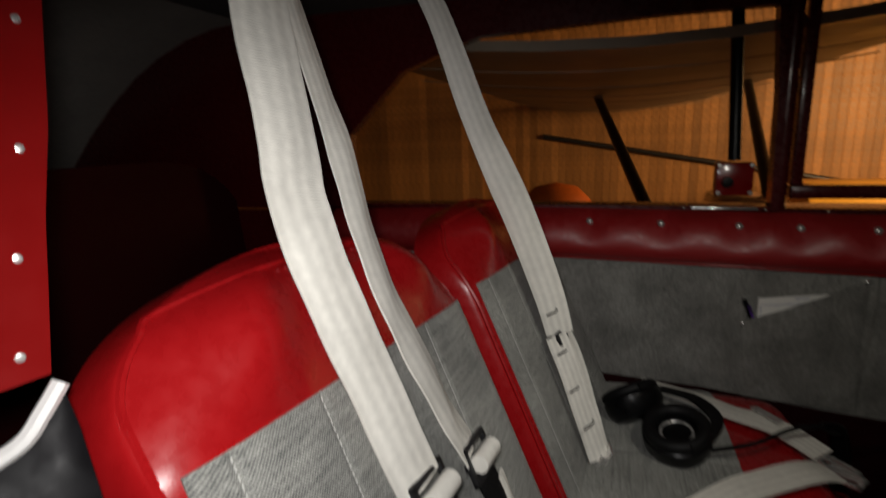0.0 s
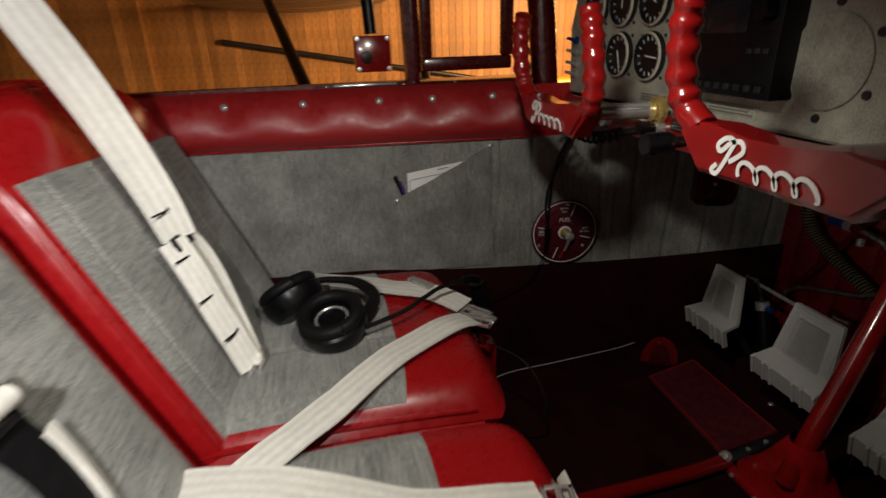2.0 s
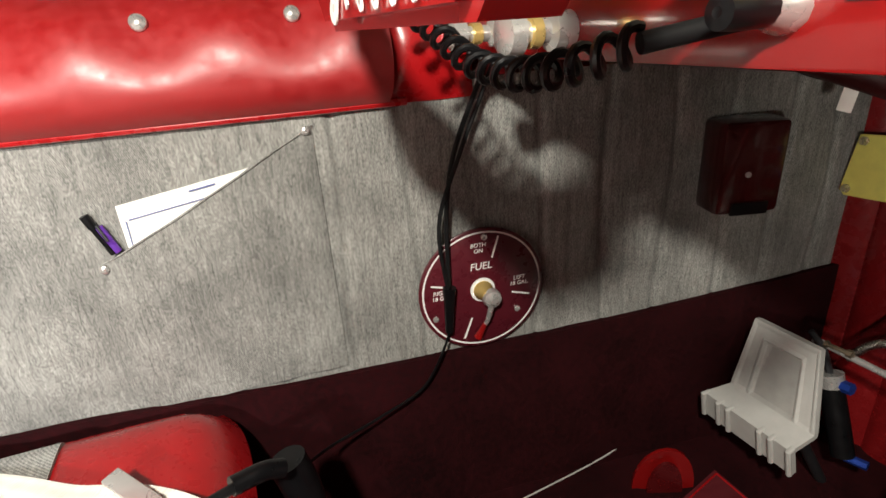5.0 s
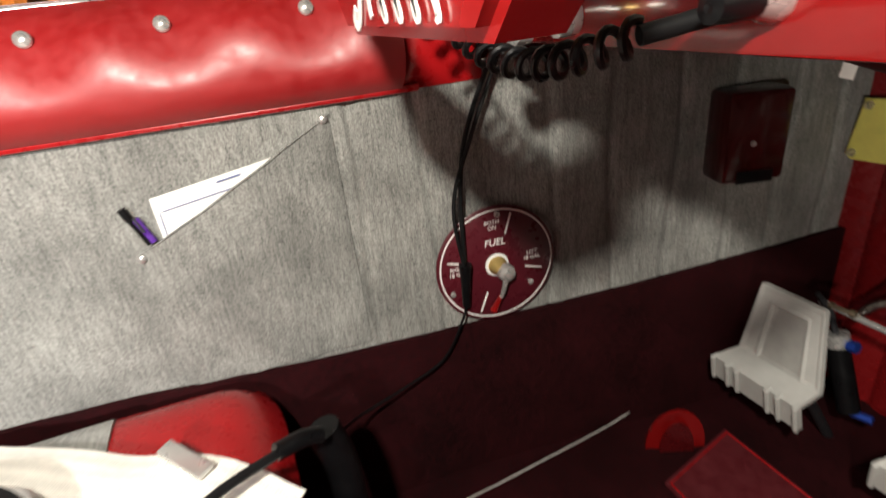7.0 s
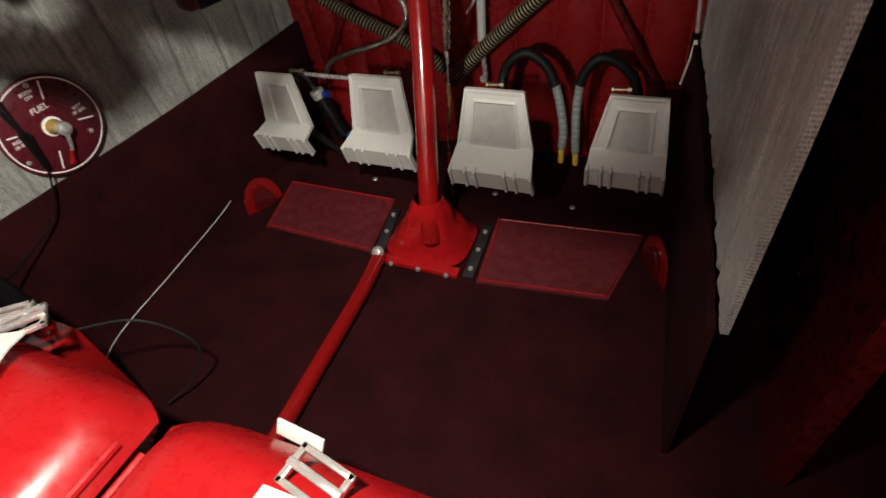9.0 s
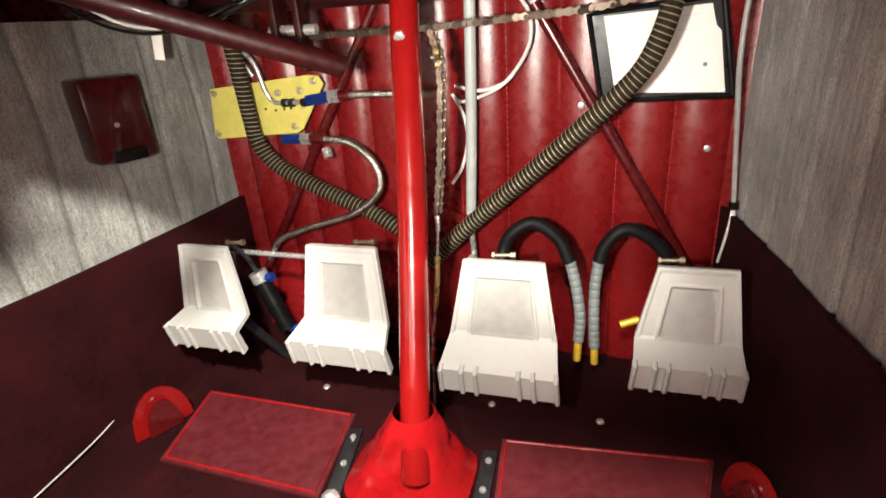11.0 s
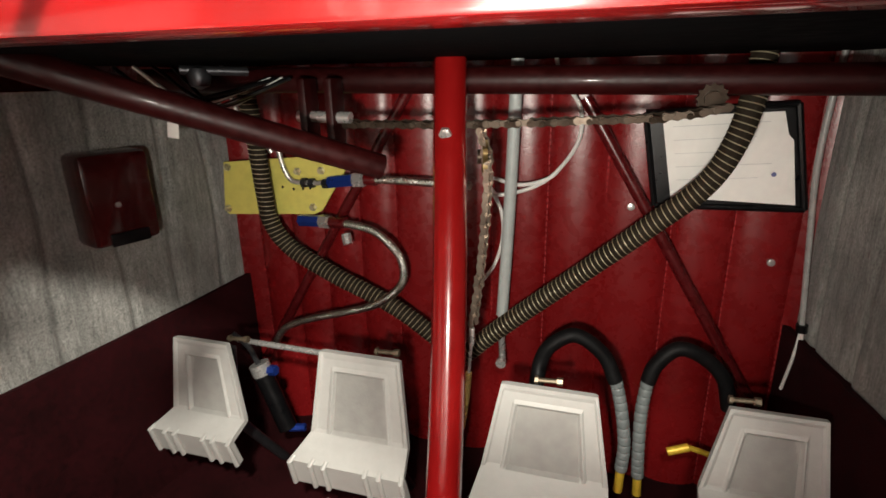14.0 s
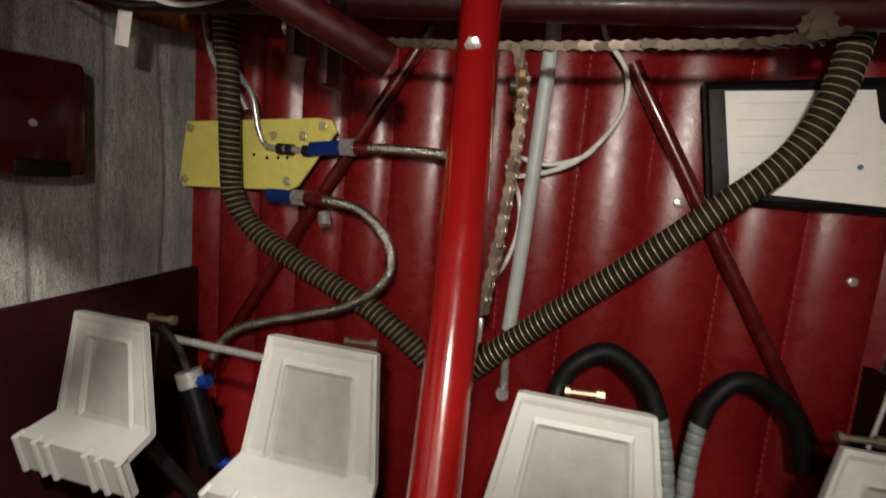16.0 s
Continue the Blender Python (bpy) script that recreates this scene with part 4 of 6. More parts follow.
def gauge(x, z, r, hand):
    g = part("gauge", lathe(B(), [(r, 0), (r, 0.006), (r * 0.93, 0.009), (r * 0.86, 0.009), (r * 0.84, 0.004), (0, 0.004)], face_frame((x, 0.455, z), (1, 0, 0), (0, 0, 1)), 28), DIAL, ip, "round black flight gauge")
    f = face_frame((x, 0.455, z), (1, 0, 0), (0, 0, 1))
    bm = B()
    for k in range(14):
        a = 2 * math.pi * k / 14
        box(bm, (r * 0.64, -0.0006, 0.0042), (r * 0.80, 0.0006, 0.0048), 0, f @ pose(0, 0, 0, 0, 0, math.degrees(a)))
    part("scale", bm, WHITE_PAINT, g, "white tick marks")
    part("needle", box(B(), (-r * 0.2, -0.0008, 0.0052), (r * 0.62, 0.0008, 0.0060), 0, f @ pose(0, 0, 0, 0, 0, hand)), WHITE_PAINT, g)
    # pale rim: the light caught on the bezel is put into the colour
    part("bezel_ring", lathe(B(), [(r * 0.985, 0.0065), (r * 0.96, 0.0085), (r * 0.90, 0.0092), (r * 0.885, 0.0082), (r * 0.90, 0.0060)], f, 28, False), LIT_RIM, g, "rim painted pale as if lit")
    for sx, sz in ((1, 1), (1, -1), (-1, 1), (-1, -1)):
        part("screw", lathe(B(), [(0.0024, 0), (0.002, 0.0015), (0, 0.002)], f @ pose(sx * r * 0.82, sz * r * 0.82, 0), 8), DARK_METAL, g)
    return g


hand = 20
for z in (0.658, 0.592):
    for x in (-0.342, -0.270, -0.197):
        gauge(x, z, 0.0305, hand)
        hand += 67
for z in (0.610, 0.592, 0.574, 0.558):
    part("toggle_switch", lathe(B(), [(0.006, 0), (0.006, 0.004), (0.003, 0.006), (0.0022, 0.018), (0.003, 0.019), (0, 0.019)], aim((-0.405, 0.455, z), (-0.405, 0.40, z + 0.012)), 10), BLUE if z > 0.60 else STEEL, ip)
rs = part("radio_unit", box(B(), (-0.104, 0.430, 0.560), (0.028, 0.46, 0.744), 0.003), BLACK, ip, "black radio stack")
for k in range(9):
    part("button", box(B(), (-0.097 + 0.0136 * k, 0.4265, 0.567), (-0.089 + 0.0136 * k, 0.431, 0.573), 0.001), DARK_METAL, rs)
for k in range(3):
    part("button", box(B(), (-0.006 + 0.010 * k, 0.4265, 0.601), (0.001 + 0.010 * k, 0.431, 0.606), 0.001), DARK_METAL, rs)
for z in (0.619, 0.679):
    part("display", box(B(), (-0.095, 0.4285, z), (-0.012, 0.4305, z + 0.030), 0.001), mat("dark_glass", (0.01, 0.01, 0.012), 0.08), rs, "dark glass display")
    part("knob", lathe(B(), [(0.009, 0), (0.008, 0.012), (0, 0.013)], aim((0.013, 0.430, z + 0.018), (0.013, 0.3, z + 0.018)), 14), BLACK, rs)
rp = part("blank_plate", lathe(B(), [(0.040, 0), (0.040, 0.002), (0.0385, 0.003), (0, 0.003)], face_frame((0.058, 0.455, 0.595), (1, 0, 0), (0, 0, 1)), 32), PANEL, ip, "round blanking plate")
for k in range(6):
    a = math.radians(60 * k + 30)
    part("screw", lathe(B(), [(0.004, 0), (0.0035, 0.002), (0, 0.0025)], face_frame((0.058 + 0.047 * math.cos(a), 0.455, 0.595 + 0.047 * math.sin(a)), (1, 0, 0), (0, 0, 1)), 10), DARK_METAL, rp)
part("glove_cover", box(B(), (0.120, 0.4515, 0.548), (0.405, 0.456, 0.70), 0.003), PANEL, ip, "grey panel cover")
PLATE_INK = mat("grey_ink", (0.12, 0.115, 0.10), 0.6)


def small_placard(x0, x1, z0, z1, y, ground, ink, lines, parent):
    p = part("placard", box(B(), (x0, y - 0.0012, z0), (x1, y, z1), 0.0005), ground, parent, "small engraved placard")
    for k in range(lines):
        z = z1 - (z1 - z0) * (k + 0.8) / (lines + 0.6)
        part("printed_bar", box(B(), (x0 + 0.004, y - 0.0017, z - 0.0007), (x1 - 0.004 - 0.006 * (k % 2), y - 0.0012, z + 0.0007)), ink, p)


small_placard(-0.212, -0.150, 0.536, 0.548, 0.455, PANEL, PLATE_INK, 3, ip)
small_placard(-0.080, -0.008, 0.538, 0.550, 0.455, PANEL, PLATE_INK, 3, ip)

# red lower strip with its controls
sp = thing("control_strip", (0, 0.45, 0.497), "bright red lower panel strip with knobs and placards", "panel")
part("strip", box(B(), (-0.41, 0.440, 0.490), (0.41, 0.446, 0.527), 0.002), RED_PAINT, sp)
part("lip", box(B(), (-0.41, 0.446, 0.490), (0.41, 0.466, 0.494), 0.001), RED_PAINT, sp)
small_placard(-0.155, -0.135, 0.516, 0.524, 0.440, BLACK, WHITE_PAINT, 2, sp)
small_placard(-0.118, -0.068, 0.512, 0.524, 0.440, BLACK, PLATE_INK, 3, sp)
small_placard(0.04, 0.09, 0.512, 0.524, 0.440, BLACK, PLATE_INK, 3, sp)


def plunger(x, z, y1, r, knob, shaft, label):
    k = thing("push_pull_knob", (x, 0.44, z), label, "knob", "push-pull controls")
    part("bush", lathe(B(), [(0.009, 0), (0.009, 0.004), (0.006, 0.012), (0.006, 0.014), (0, 0.014)], aim((x, 0.440, z), (x, 0.3, z)), 12), STEEL, k)
    part("shaft", rod(B(), (x, 0.45, z), (x, y1 + 0.03, z), 0.0035, 10), shaft, k, "bright steel shaft")
    part("knob", lathe(B(), [(r * 0.5, 0), (r * 0.55, 0.012), (r * 0.95, 0.018), (r, 0.026), (r, 0.040), (r * 0.93, 0.046), (r * 0.3, 0.047), (0, 0.046)], aim((x, y1 + 0.046, z), (x, y1 - 1, z)), 24), knob, k)
    return k


KNOB = mat("black_knob", (0.004, 0.004, 0.005), 0.28, spec=0.5)
plunger(-0.034, 0.516, 0.350, 0.0118, KNOB, CHROME, "large black throttle knob on a bright shaft")
plunger(-0.137, 0.511, 0.408, 0.0062, BLACK, CHROME, "small black push-pull knob")
plunger(0.075, 0.506, 0.39, 0.012, RED_PAINT, CHROME, "small red mixture knob on a bright shaft")
for x, y0, r in ((-0.330, 0.40, 0.0085), (-0.262, 0.40, 0.0105)):
    j = thing("headset_plug", (x, 0.44, 0.506), "knurled steel jack plug in the red strip", "plug", "jack plugs")
    part("sleeve", lathe(B(), [(r, 0), (r, 0.012), (r * 0.6, 0.014), (r * 0.6, 0.030), (r * 1.1, 0.031), (r * 1.1, 0.040), (r * 0.7, 0.042), (0, 0.042)], aim((x, 0.440, 0.506), (x - 0.004, 0.3, 0.506)), 18), STEEL, j)
    part("collar", lathe(B(), [(r * 0.8, 0), (r * 0.8, 0.006), (0, 0.006)], aim((x, 0.420, 0.506), (x, 0.3, 0.506)), 14), BRASS, j)

# ---- control yokes ----
def yoke(cx, y, z0, label, size=1.0):
    root = thing("control_yoke", (cx, y, z0), label, "yoke", "control yokes")
    f = face_frame((cx, y, z0), (1, 0, 0), (0, 0, 1)) @ Matrix.Scale(size, 4)
    pts = [(-0.078, 0.0), (0.078, 0.0), (0.108, 0.030), (0.108, 0.043), (0.060, 0.045), (0.02, 0.040), (-0.02, 0.040), (-0.060, 0.045), (-0.108, 0.043), (-0.108, 0.030)]
    part("hub_plate", prism(B(), pts, f @ pose(0, 0, -0.022), 0.030, 0.004), RED_PAINT, root, "glossy red yoke hub")
    for s in (-1, 1):
        line = [f @ Vector((s * x, z, q)) for x, z, q in ((0.092, 0.036, -0.006), (0.112, 0.050, -0.004), (0.122, 0.075, 0.0), (0.122, 0.110, 0.004), (0.118, 0.140, 0.006), (0.108, 0.162, 0.006))]
        part("horn", sweep(B(), line, 0.011, 14, 8, lambda i, n: 0.0112 + 0.0013 * math.sin(i * 1.15) * (8 < i < n - 3)), RED_PAINT, root, "red horn with finger grips")
    # a white painted flourish: one tall loop and a run of low ones
    wave = [(-0.050, 0.013), (-0.055, 0.007), (-0.049, 0.005), (-0.043, 0.013), (-0.036, 0.027), (-0.033, 0.035), (-0.042, 0.037), (-0.051, 0.030), (-0.047, 0.025), (-0.036, 0.034), (-0.026, 0.036), (-0.022, 0.029), (-0.031, 0.021), (-0.036, 0.018)]
    part("white_flourish", ribbon(B(), [f @ Vector((x, z, 0.0090)) for x, z in wave], 0.0042 * size, 0.0006, (0, 1, 0), 6), WHITE_PAINT, root, "white painted flourish")
    low = []
    for k in range(57):
        a = k / 56 * 2 * math.pi * 4
        low.append((-0.022 + 0.0186 * a / (2 * math.pi) - 0.0055 * math.sin(a), 0.0145 - 0.0068 * math.cos(a + 0.5)))
    part("white_flourish", ribbon(B(), [f @ Vector((x, z, 0.0098)) for x, z in low], 0.0036 * size, 0.0006, (0, 1, 0), 2), WHITE_PAINT, root, "white painted flourish")
    part("shaft", rod(B(), (cx + 0.012, y + 0.010, z0 + 0.020), (cx + 0.03, 0.50, z0 + 0.018), 0.010, 18), CHROME, root, "chrome control shaft")
    part("shaft_collar", lathe(B(), [(0.017, 0), (0.017, 0.006), (0.012, 0.008), (0.012, 0.012), (0, 0.012)], aim((cx + 0.028, 0.438, z0 + 0.019), (cx + 0.028, 0.2, z0 + 0.019)), 22), BRASS, root, "brass collar")
    return root


yoke(-0.170, 0.308, 0.513, "red ram-horn yoke on the port side", 0.82)
yoke(0.180, 0.296, 0.529, "red ram-horn yoke on the starboard side", 0.78)

# coiled lead below the port yoke and the plain lead down the wall
base = [Vector(p) for p in ((-0.375, 0.388, 0.524), (-0.325, 0.388, 0.509), (-0.280, 0.388, 0.494), (-0.235, 0.388, 0.489), (-0.195, 0.390, 0.493), (-0.165, 0.402, 0.502))]
line = smooth_path(base, 40)
coil = []
for i, (p, s, nn) in enumerate(frames_along(line)):
    a = i * 0.47
    coil.append(p + 0.0066 * (math.cos(a) * s + math.sin(a) * nn))
cl = thing("coiled_lead", base[0], "black coiled lead hanging under the yoke", "cable")
part("coil", sweep(B(), coil, 0.0022, 8, 1), BLACK, cl)
part("plug", rod(B(), base[-1], base[-1] + Vector((0.012, 0.038, 0.006)), 0.0042, 10), RUBBER, cl, "black moulded plug")
lead = thing("headset_lead", (-0.42, 0.42, 0.27), "thin black headset lead hanging down the side wall", "cable")
part("cable", sweep(B(), [(-0.37, 0.45, 0.495), (-0.404, 0.454, 0.465), (-0.407, 0.435, 0.422), (-0.408, 0.426, 0.39), (-0.408, 0.421, 0.35), (-0.408, 0.419, 0.28)], 0.0022, 8, 6), RUBBER, lead)
part("thin_cable", sweep(B(), [(-0.408, 0.418, 0.255), (-0.4086, 0.413, 0.228), (-0.411, 0.3875, 0.184), (-0.408, 0.3415, 0.168), (-0.390, 0.290, 0.170), (-0.345, 0.262, 0.200), (-0.312, 0.250, 0.235)], 0.0013, 8, 6), BLACK, lead, "thin grey-black cable")
part("cable", sweep(B(), [(-0.35, 0.445, 0.498), (-0.398, 0.460, 0.470), (-0.403, 0.434, 0.41), (-0.404, 0.412, 0.35), (-0.405, 0.4185, 0.275)], 0.0020, 8, 6), RUBBER, lead)
part("splitter", sweep(B(), [(-0.406, 0.419, 0.288), (-0.406, 0.418, 0.270), (-0.408, 0.417, 0.240)], 0.006, 10, 3, lambda i, n: 0.0065 - 0.003 * i / n), BLACK, lead, "black cable splitter")

# ---- harness ----
CAST_DARK = mat("worn_black_metal", (0.03, 0.03, 0.032), 0.35, metal=0.5, var=0.2)


def buckle(name, at, right, up, w, h, material, parent, label=""):
    f = face_frame(at, right, up)
    bm = B()
    box(bm, (-w / 2, h / 2 - 0.005, -0.002), (w / 2, h / 2, 0.003), 0.001, f)
    box(bm, (-w / 2, -h / 2, -0.002), (w / 2, -h / 2 + 0.005, 0.003), 0.001, f)
    box(bm, (-w / 2, -h / 2, -0.002), (-w / 2 + 0.005, h / 2, 0.003), 0.001, f)
    box(bm, (w / 2 - 0.005, -h / 2, -0.002), (w / 2, h / 2, 0.003), 0.001, f)
    box(bm, (-w / 2, -0.003, 0.0), (w / 2, 0.003, 0.005), 0.001, f)
    return part(name, bm, material, parent, label)


hv = thing("shoulder_harness", (0.23, -0.23, 0.45), "cream webbing shoulder harness hanging over the starboard seat", "harness", "shoulder harnesses")
part("strap", ribbon(B(), [(0.104, -0.383, 0.91), (0.165, -0.340, 0.80), (0.206, -0.300, 0.703), (0.222, -0.288, 0.668), (0.230, -0.272, 0.628), (0.232, -0.256, 0.588), (0.230, -0.2375, 0.54), (0.229, -0.219, 0.492), (0.2275, -0.205, 0.458)], 0.056, 0.0016, (0.35, 1, 0.45), 6, 0, lambda t: 0.051 - 0.007 * t, 0.10), WEB, hv)
part("strap", ribbon(B(), [(0.090, -0.385, 0.91), (0.112, -0.345, 0.81), (0.1315, -0.304, 0.709), (0.1435, -0.2885, 0.670), (0.1558, -0.271, 0.626), (0.1610, -0.253, 0.579), (0.1560, -0.2325, 0.527), (0.1455, -0.2085, 0.466), (0.1370, -0.193, 0.432)], 0.040, 0.0016, (0.1, 1, 0.45), 6, 0.2, lambda t: 0.030 + 0.013 * t, 0.16), WEB, hv)
for p in ((0.222, -0.199, 0.450), (0.134, -0.187, 0.424)):
    bk = buckle("adjuster", p, SEAT_R, SEAT_U, 0.046, 0.034, CAST_DARK, hv, "dark metal adjuster")
    part("roller", rod(B(), Vector(p) - SEAT_R * 0.017 + SEAT_N * 0.007, Vector(p) + SEAT_R * 0.017 + SEAT_N * 0.007, 0.0080, 14), WEB, bk, "webbing rolled round the adjuster bar")
for pts, width in (([(0.204, -0.205, 0.428), (0.182, -0.184, 0.382), (0.157, -0.160, 0.332), (0.136, -0.143, 0.300)], 0.040), ([(0.124, -0.188, 0.408), (0.120, -0.168, 0.362), (0.128, -0.150, 0.318), (0.134, -0.142, 0.300)], 0.036)):
    part("black_strap", ribbon(B(), pts, width, 0.002, (0.1, 1, 0.45), 6, 0, None, 0.1), RUBBER, hv, "black webbing tail")
part("lower_strap", ribbon(B(), [(0.232, -0.206, 0.428), (0.236, -0.196, 0.398), (0.233, -0.184, 0.369), (0.222, -0.169, 0.339), (0.206, -0.157, 0.315)], 0.044, 0.002, (0.1, 1, 0.45), 6, 0, None, 0.25), WEB, hv)
part("lower_strap", ribbon(B(), [(0.104, -0.176, 0.385), (0.104, -0.158, 0.340), (0.116, -0.141, 0.297), (0.146, -0.131, 0.269), (0.172, -0.124, 0.250), (0.180, -0.116, 0.246), (0.173, -0.113, 0.252)], 0.024, 0.002, (0.1, 1, 0.45), 6, 0.5, None, 0.35), WEB, hv)
part("strap_keeper", box(B(), (-0.024, -0.013, -0.004), (0.024, 0.013, 0.004), 0.002, face_frame((0.196, -0.152, 0.308), SEAT_R + SEAT_U * 0.25, SEAT_U)), RUBBER, hv, "black webbing keeper")
part("frayed_end", ribbon(B(), [(0.216, -0.160, 0.318), (0.222, -0.156, 0.308), (0.226, -0.157, 0.300)], 0.012, 0.0015, (0.1, 1, 0.45), 4, 0.3), WEB, hv)

hl = thing("shoulder_harness", (-0.19, -0.16, 0.40), "cream webbing shoulder harness hanging over the port seat", "harness", "shoulder harnesses")
part("strap", ribbon(B(), [(-0.145, -0.35, 0.95), (-0.160, -0.30, 0.845), (-0.166, -0.260, 0.73), (-0.175, -0.232, 0.66), (-0.185, -0.204, 0.592), (-0.190, -0.181, 0.53), (-0.190, -0.158, 0.465), (-0.188, -0.144, 0.415)], 0.05, 0.0016, (1, 0.45, 0.3), 6, -0.25, lambda t: 0.026 + 0.020 * min(1.0, 2.0 * t) - 0.008 * max(0.0, 2 * t - 1.0) ** 2, 0.2), WEB, hl)
for dx in (-0.016, 0.018):
    part("lower_strap", ribbon(B(), [(-0.188 + dx, -0.148, 0.418), (-0.188 + dx * 1.5, -0.130, 0.378), (-0.176 + dx * 1.3, -0.112, 0.330), (-0.158 + dx * 0.6, -0.092, 0.275), (-0.152 + dx * 0.5, -0.084, 0.254)], 0.031, 0.002, (1, 0.6, 0.3), 6, 0.0, None, 0.06), WEB, hl)
part("strap_end", box(box(B(), (-0.021, -0.002, -0.012), (0.021, 0.002, 0.004), 0.001, pose(-0.152, -0.082, 0.254, -28, 0, -8)), (-0.015, -0.0035, -0.007), (0.015, 0.0035, -0.002), 0.001, pose(-0.152, -0.082, 0.254, -28, 0, -8)), CHROME, hl, "bright steel strap fitting")
for y, z in ((-0.158, 0.452), (-0.142, 0.400), (-0.124, 0.352), (-0.104, 0.305)):
    part("stitching", ribbon(B(), [(-0.206 + (0.452 - z) * 0.22, y - 0.006, z + 0.004), (-0.184 + (0.452 - z) * 0.22, y + 0.010, z), (-0.162 + (0.452 - z) * 0.22, y - 0.002, z - 0.002)], 0.0025, 0.001, (1, 0.6, 0.3), 3), BLACK, hl, "dark stitching")
buckle("adjuster", (-0.189, -0.141, 0.412), SEAT_R, SEAT_U, 0.046, 0.018, CAST_DARK, hl, "dark metal adjuster")
part("end_fitting", box(B(), (-0.010, -0.002, -0.022), (0.010, 0.002, 0.022), 0.001, pose(-0.150, -0.078, 0.250, -20, 10, 10)), CHROME, hl, "bright metal end fitting")


def lap_belt(pts, width, label, buckle_at=None, right=(1, 0, 0)):
    root = thing("lap_belt", pts[0], label, "seat belt", "lap belts")
    part("strap", ribbon(B(), pts, width, 0.002, (0, 0, 1), 6, 0, None, 0.05), WEB, root)
    if buckle_at:
        buckle("buckle", buckle_at, right, Vector((0, 0, 1)).cross(Vector(right)), 0.046, 0.030, CHROME, root, "bright chrome buckle")
    return root


lap_belt([(0.090, -0.118, 0.240), (0.035, -0.075, 0.252), (-0.025, -0.007, 0.256), (-0.120, 0.088, 0.256), (-0.180, 0.175, 0.254), (-0.200, 0.210, 0.245)], 0.044, "cream lap belt lying across the port cushion", (-0.206, 0.226, 0.236), (0.5, 0.6, 0))
lap_belt([(0.040, -0.140, 0.257), (0.052, -0.060, 0.256), (0.085, 0.010, 0.256), (0.118, 0.075, 0.256), (0.128, 0.140, 0.255), (0.130, 0.180, 0.250)], 0.045, "cream lap belt lying on the starboard cushion", (0.135, 0.196, 0.243), (1, -0.2, 0))
lap_belt([(-0.410, -0.02, 0.245), (-0.362, 0.050, 0.252), (-0.318, 0.108, 0.256), (-0.285, 0.165, 0.256), (-0.238, 0.212, 0.246)], 0.044, "cream lap belt along the wall side of the port cushion", (-0.228, 0.226, 0.236), (0.7, 0.5, 0))
lap_belt([(0.36, 0.0, 0.245), (0.28, 0.06, 0.256), (0.20, 0.095, 0.258), (0.155, 0.135, 0.259), (0.150, 0.170, 0.256)], 0.042, "cream lap belt folded on the starboard cushion", (0.20, 0.10, 0.264), (0.6, 1, 0))
solo("belt_keeper", box(B(), (-0.024, -0.006, -0.002), (0.024, 0.006, 0.002), 0.001, pose(-0.305, 0.158, 0.262, 8, 0, 35)), STEEL, (-0.322, 0.163, 0.26), "dull metal keeper on the lap belt", "keeper")
solo("belt_tag", box(B(), (-0.022, -0.012, -0.0006), (0.022, 0.012, 0.0006), 0.0004, pose(0.050, -0.110, 0.250, 20, 0, 25)), mat("tan_label", (0.40, 0.26, 0.15), 0.7), (0.052, -0.158, 0.258), "tan woven label at the belt root", "label")

# ---- headset on the port cushion ----
hs = thing("headset", (-0.255, 0.0, 0.247), "black aviation headset lying on the port cushion", "headset")
for cx, cy, tilt in ((-0.190, 0.018, 10), (-0.275, -0.035, -40)):
    mm = pose(cx, cy, 0.273, 12, tilt, 20) @ Matrix.Scale(1.2, 4)
    cup = part("ear_cup", lathe(B(), [(0.017, -0.022), (0.030, -0.018), (0.037, -0.006), (0.038, 0.007), (0.032, 0.014), (0.029, 0.015), (0.026, 0.009), (0.011, 0.006), (0, 0.006)], mm, 28), BLACK, hs, "glossy black ear cup")
    bm = B()
    pts = [mm @ Vector((0.030 * math.cos(a), 0.030 * math.sin(a), 0.015)) for a in [2 * math.pi * k / 24 for k in range(25)]]
    part("ear_seal", sweep(bm, pts, 0.0090, 10, 1, None, False), RUBBER, cup, "soft black ear seal")
    pts = [mm @ Vector((0.0175 * math.cos(a), 0.0175 * math.sin(a), 0.0085)) for a in [2 * math.pi * k / 24 for k in range(25)]]
    part("speaker_ring", sweep(B(), pts, 0.0020, 8, 1, None, False), STEEL, cup, "grey ring round the speaker")
part("headband", ribbon(B(), [(-0.203, 0.058, 0.265), (-0.258, 0.080, 0.272), (-0.313, 0.050, 0.275), (-0.333, -0.010, 0.272), (-0.303, -0.055, 0.270)], 0.017, 0.005, (0, 0, 1), 8), RUBBER, hs, "padded black headband")
part("boom", sweep(B(), [(-0.175, 0.055, 0.268), (-0.200, 0.115, 0.272), (-0.240, 0.175, 0.280), (-0.265, 0.222, 0.275)], 0.0032, 8, 6), RUBBER, hs, "microphone boom")
part("microphone", sweep(B(), [(-0.265, 0.217, 0.275), (-0.272, 0.235, 0.272), (-0.276, 0.246, 0.266)], 0.006, 12, 4), BLACK, hs, "black foam microphone")
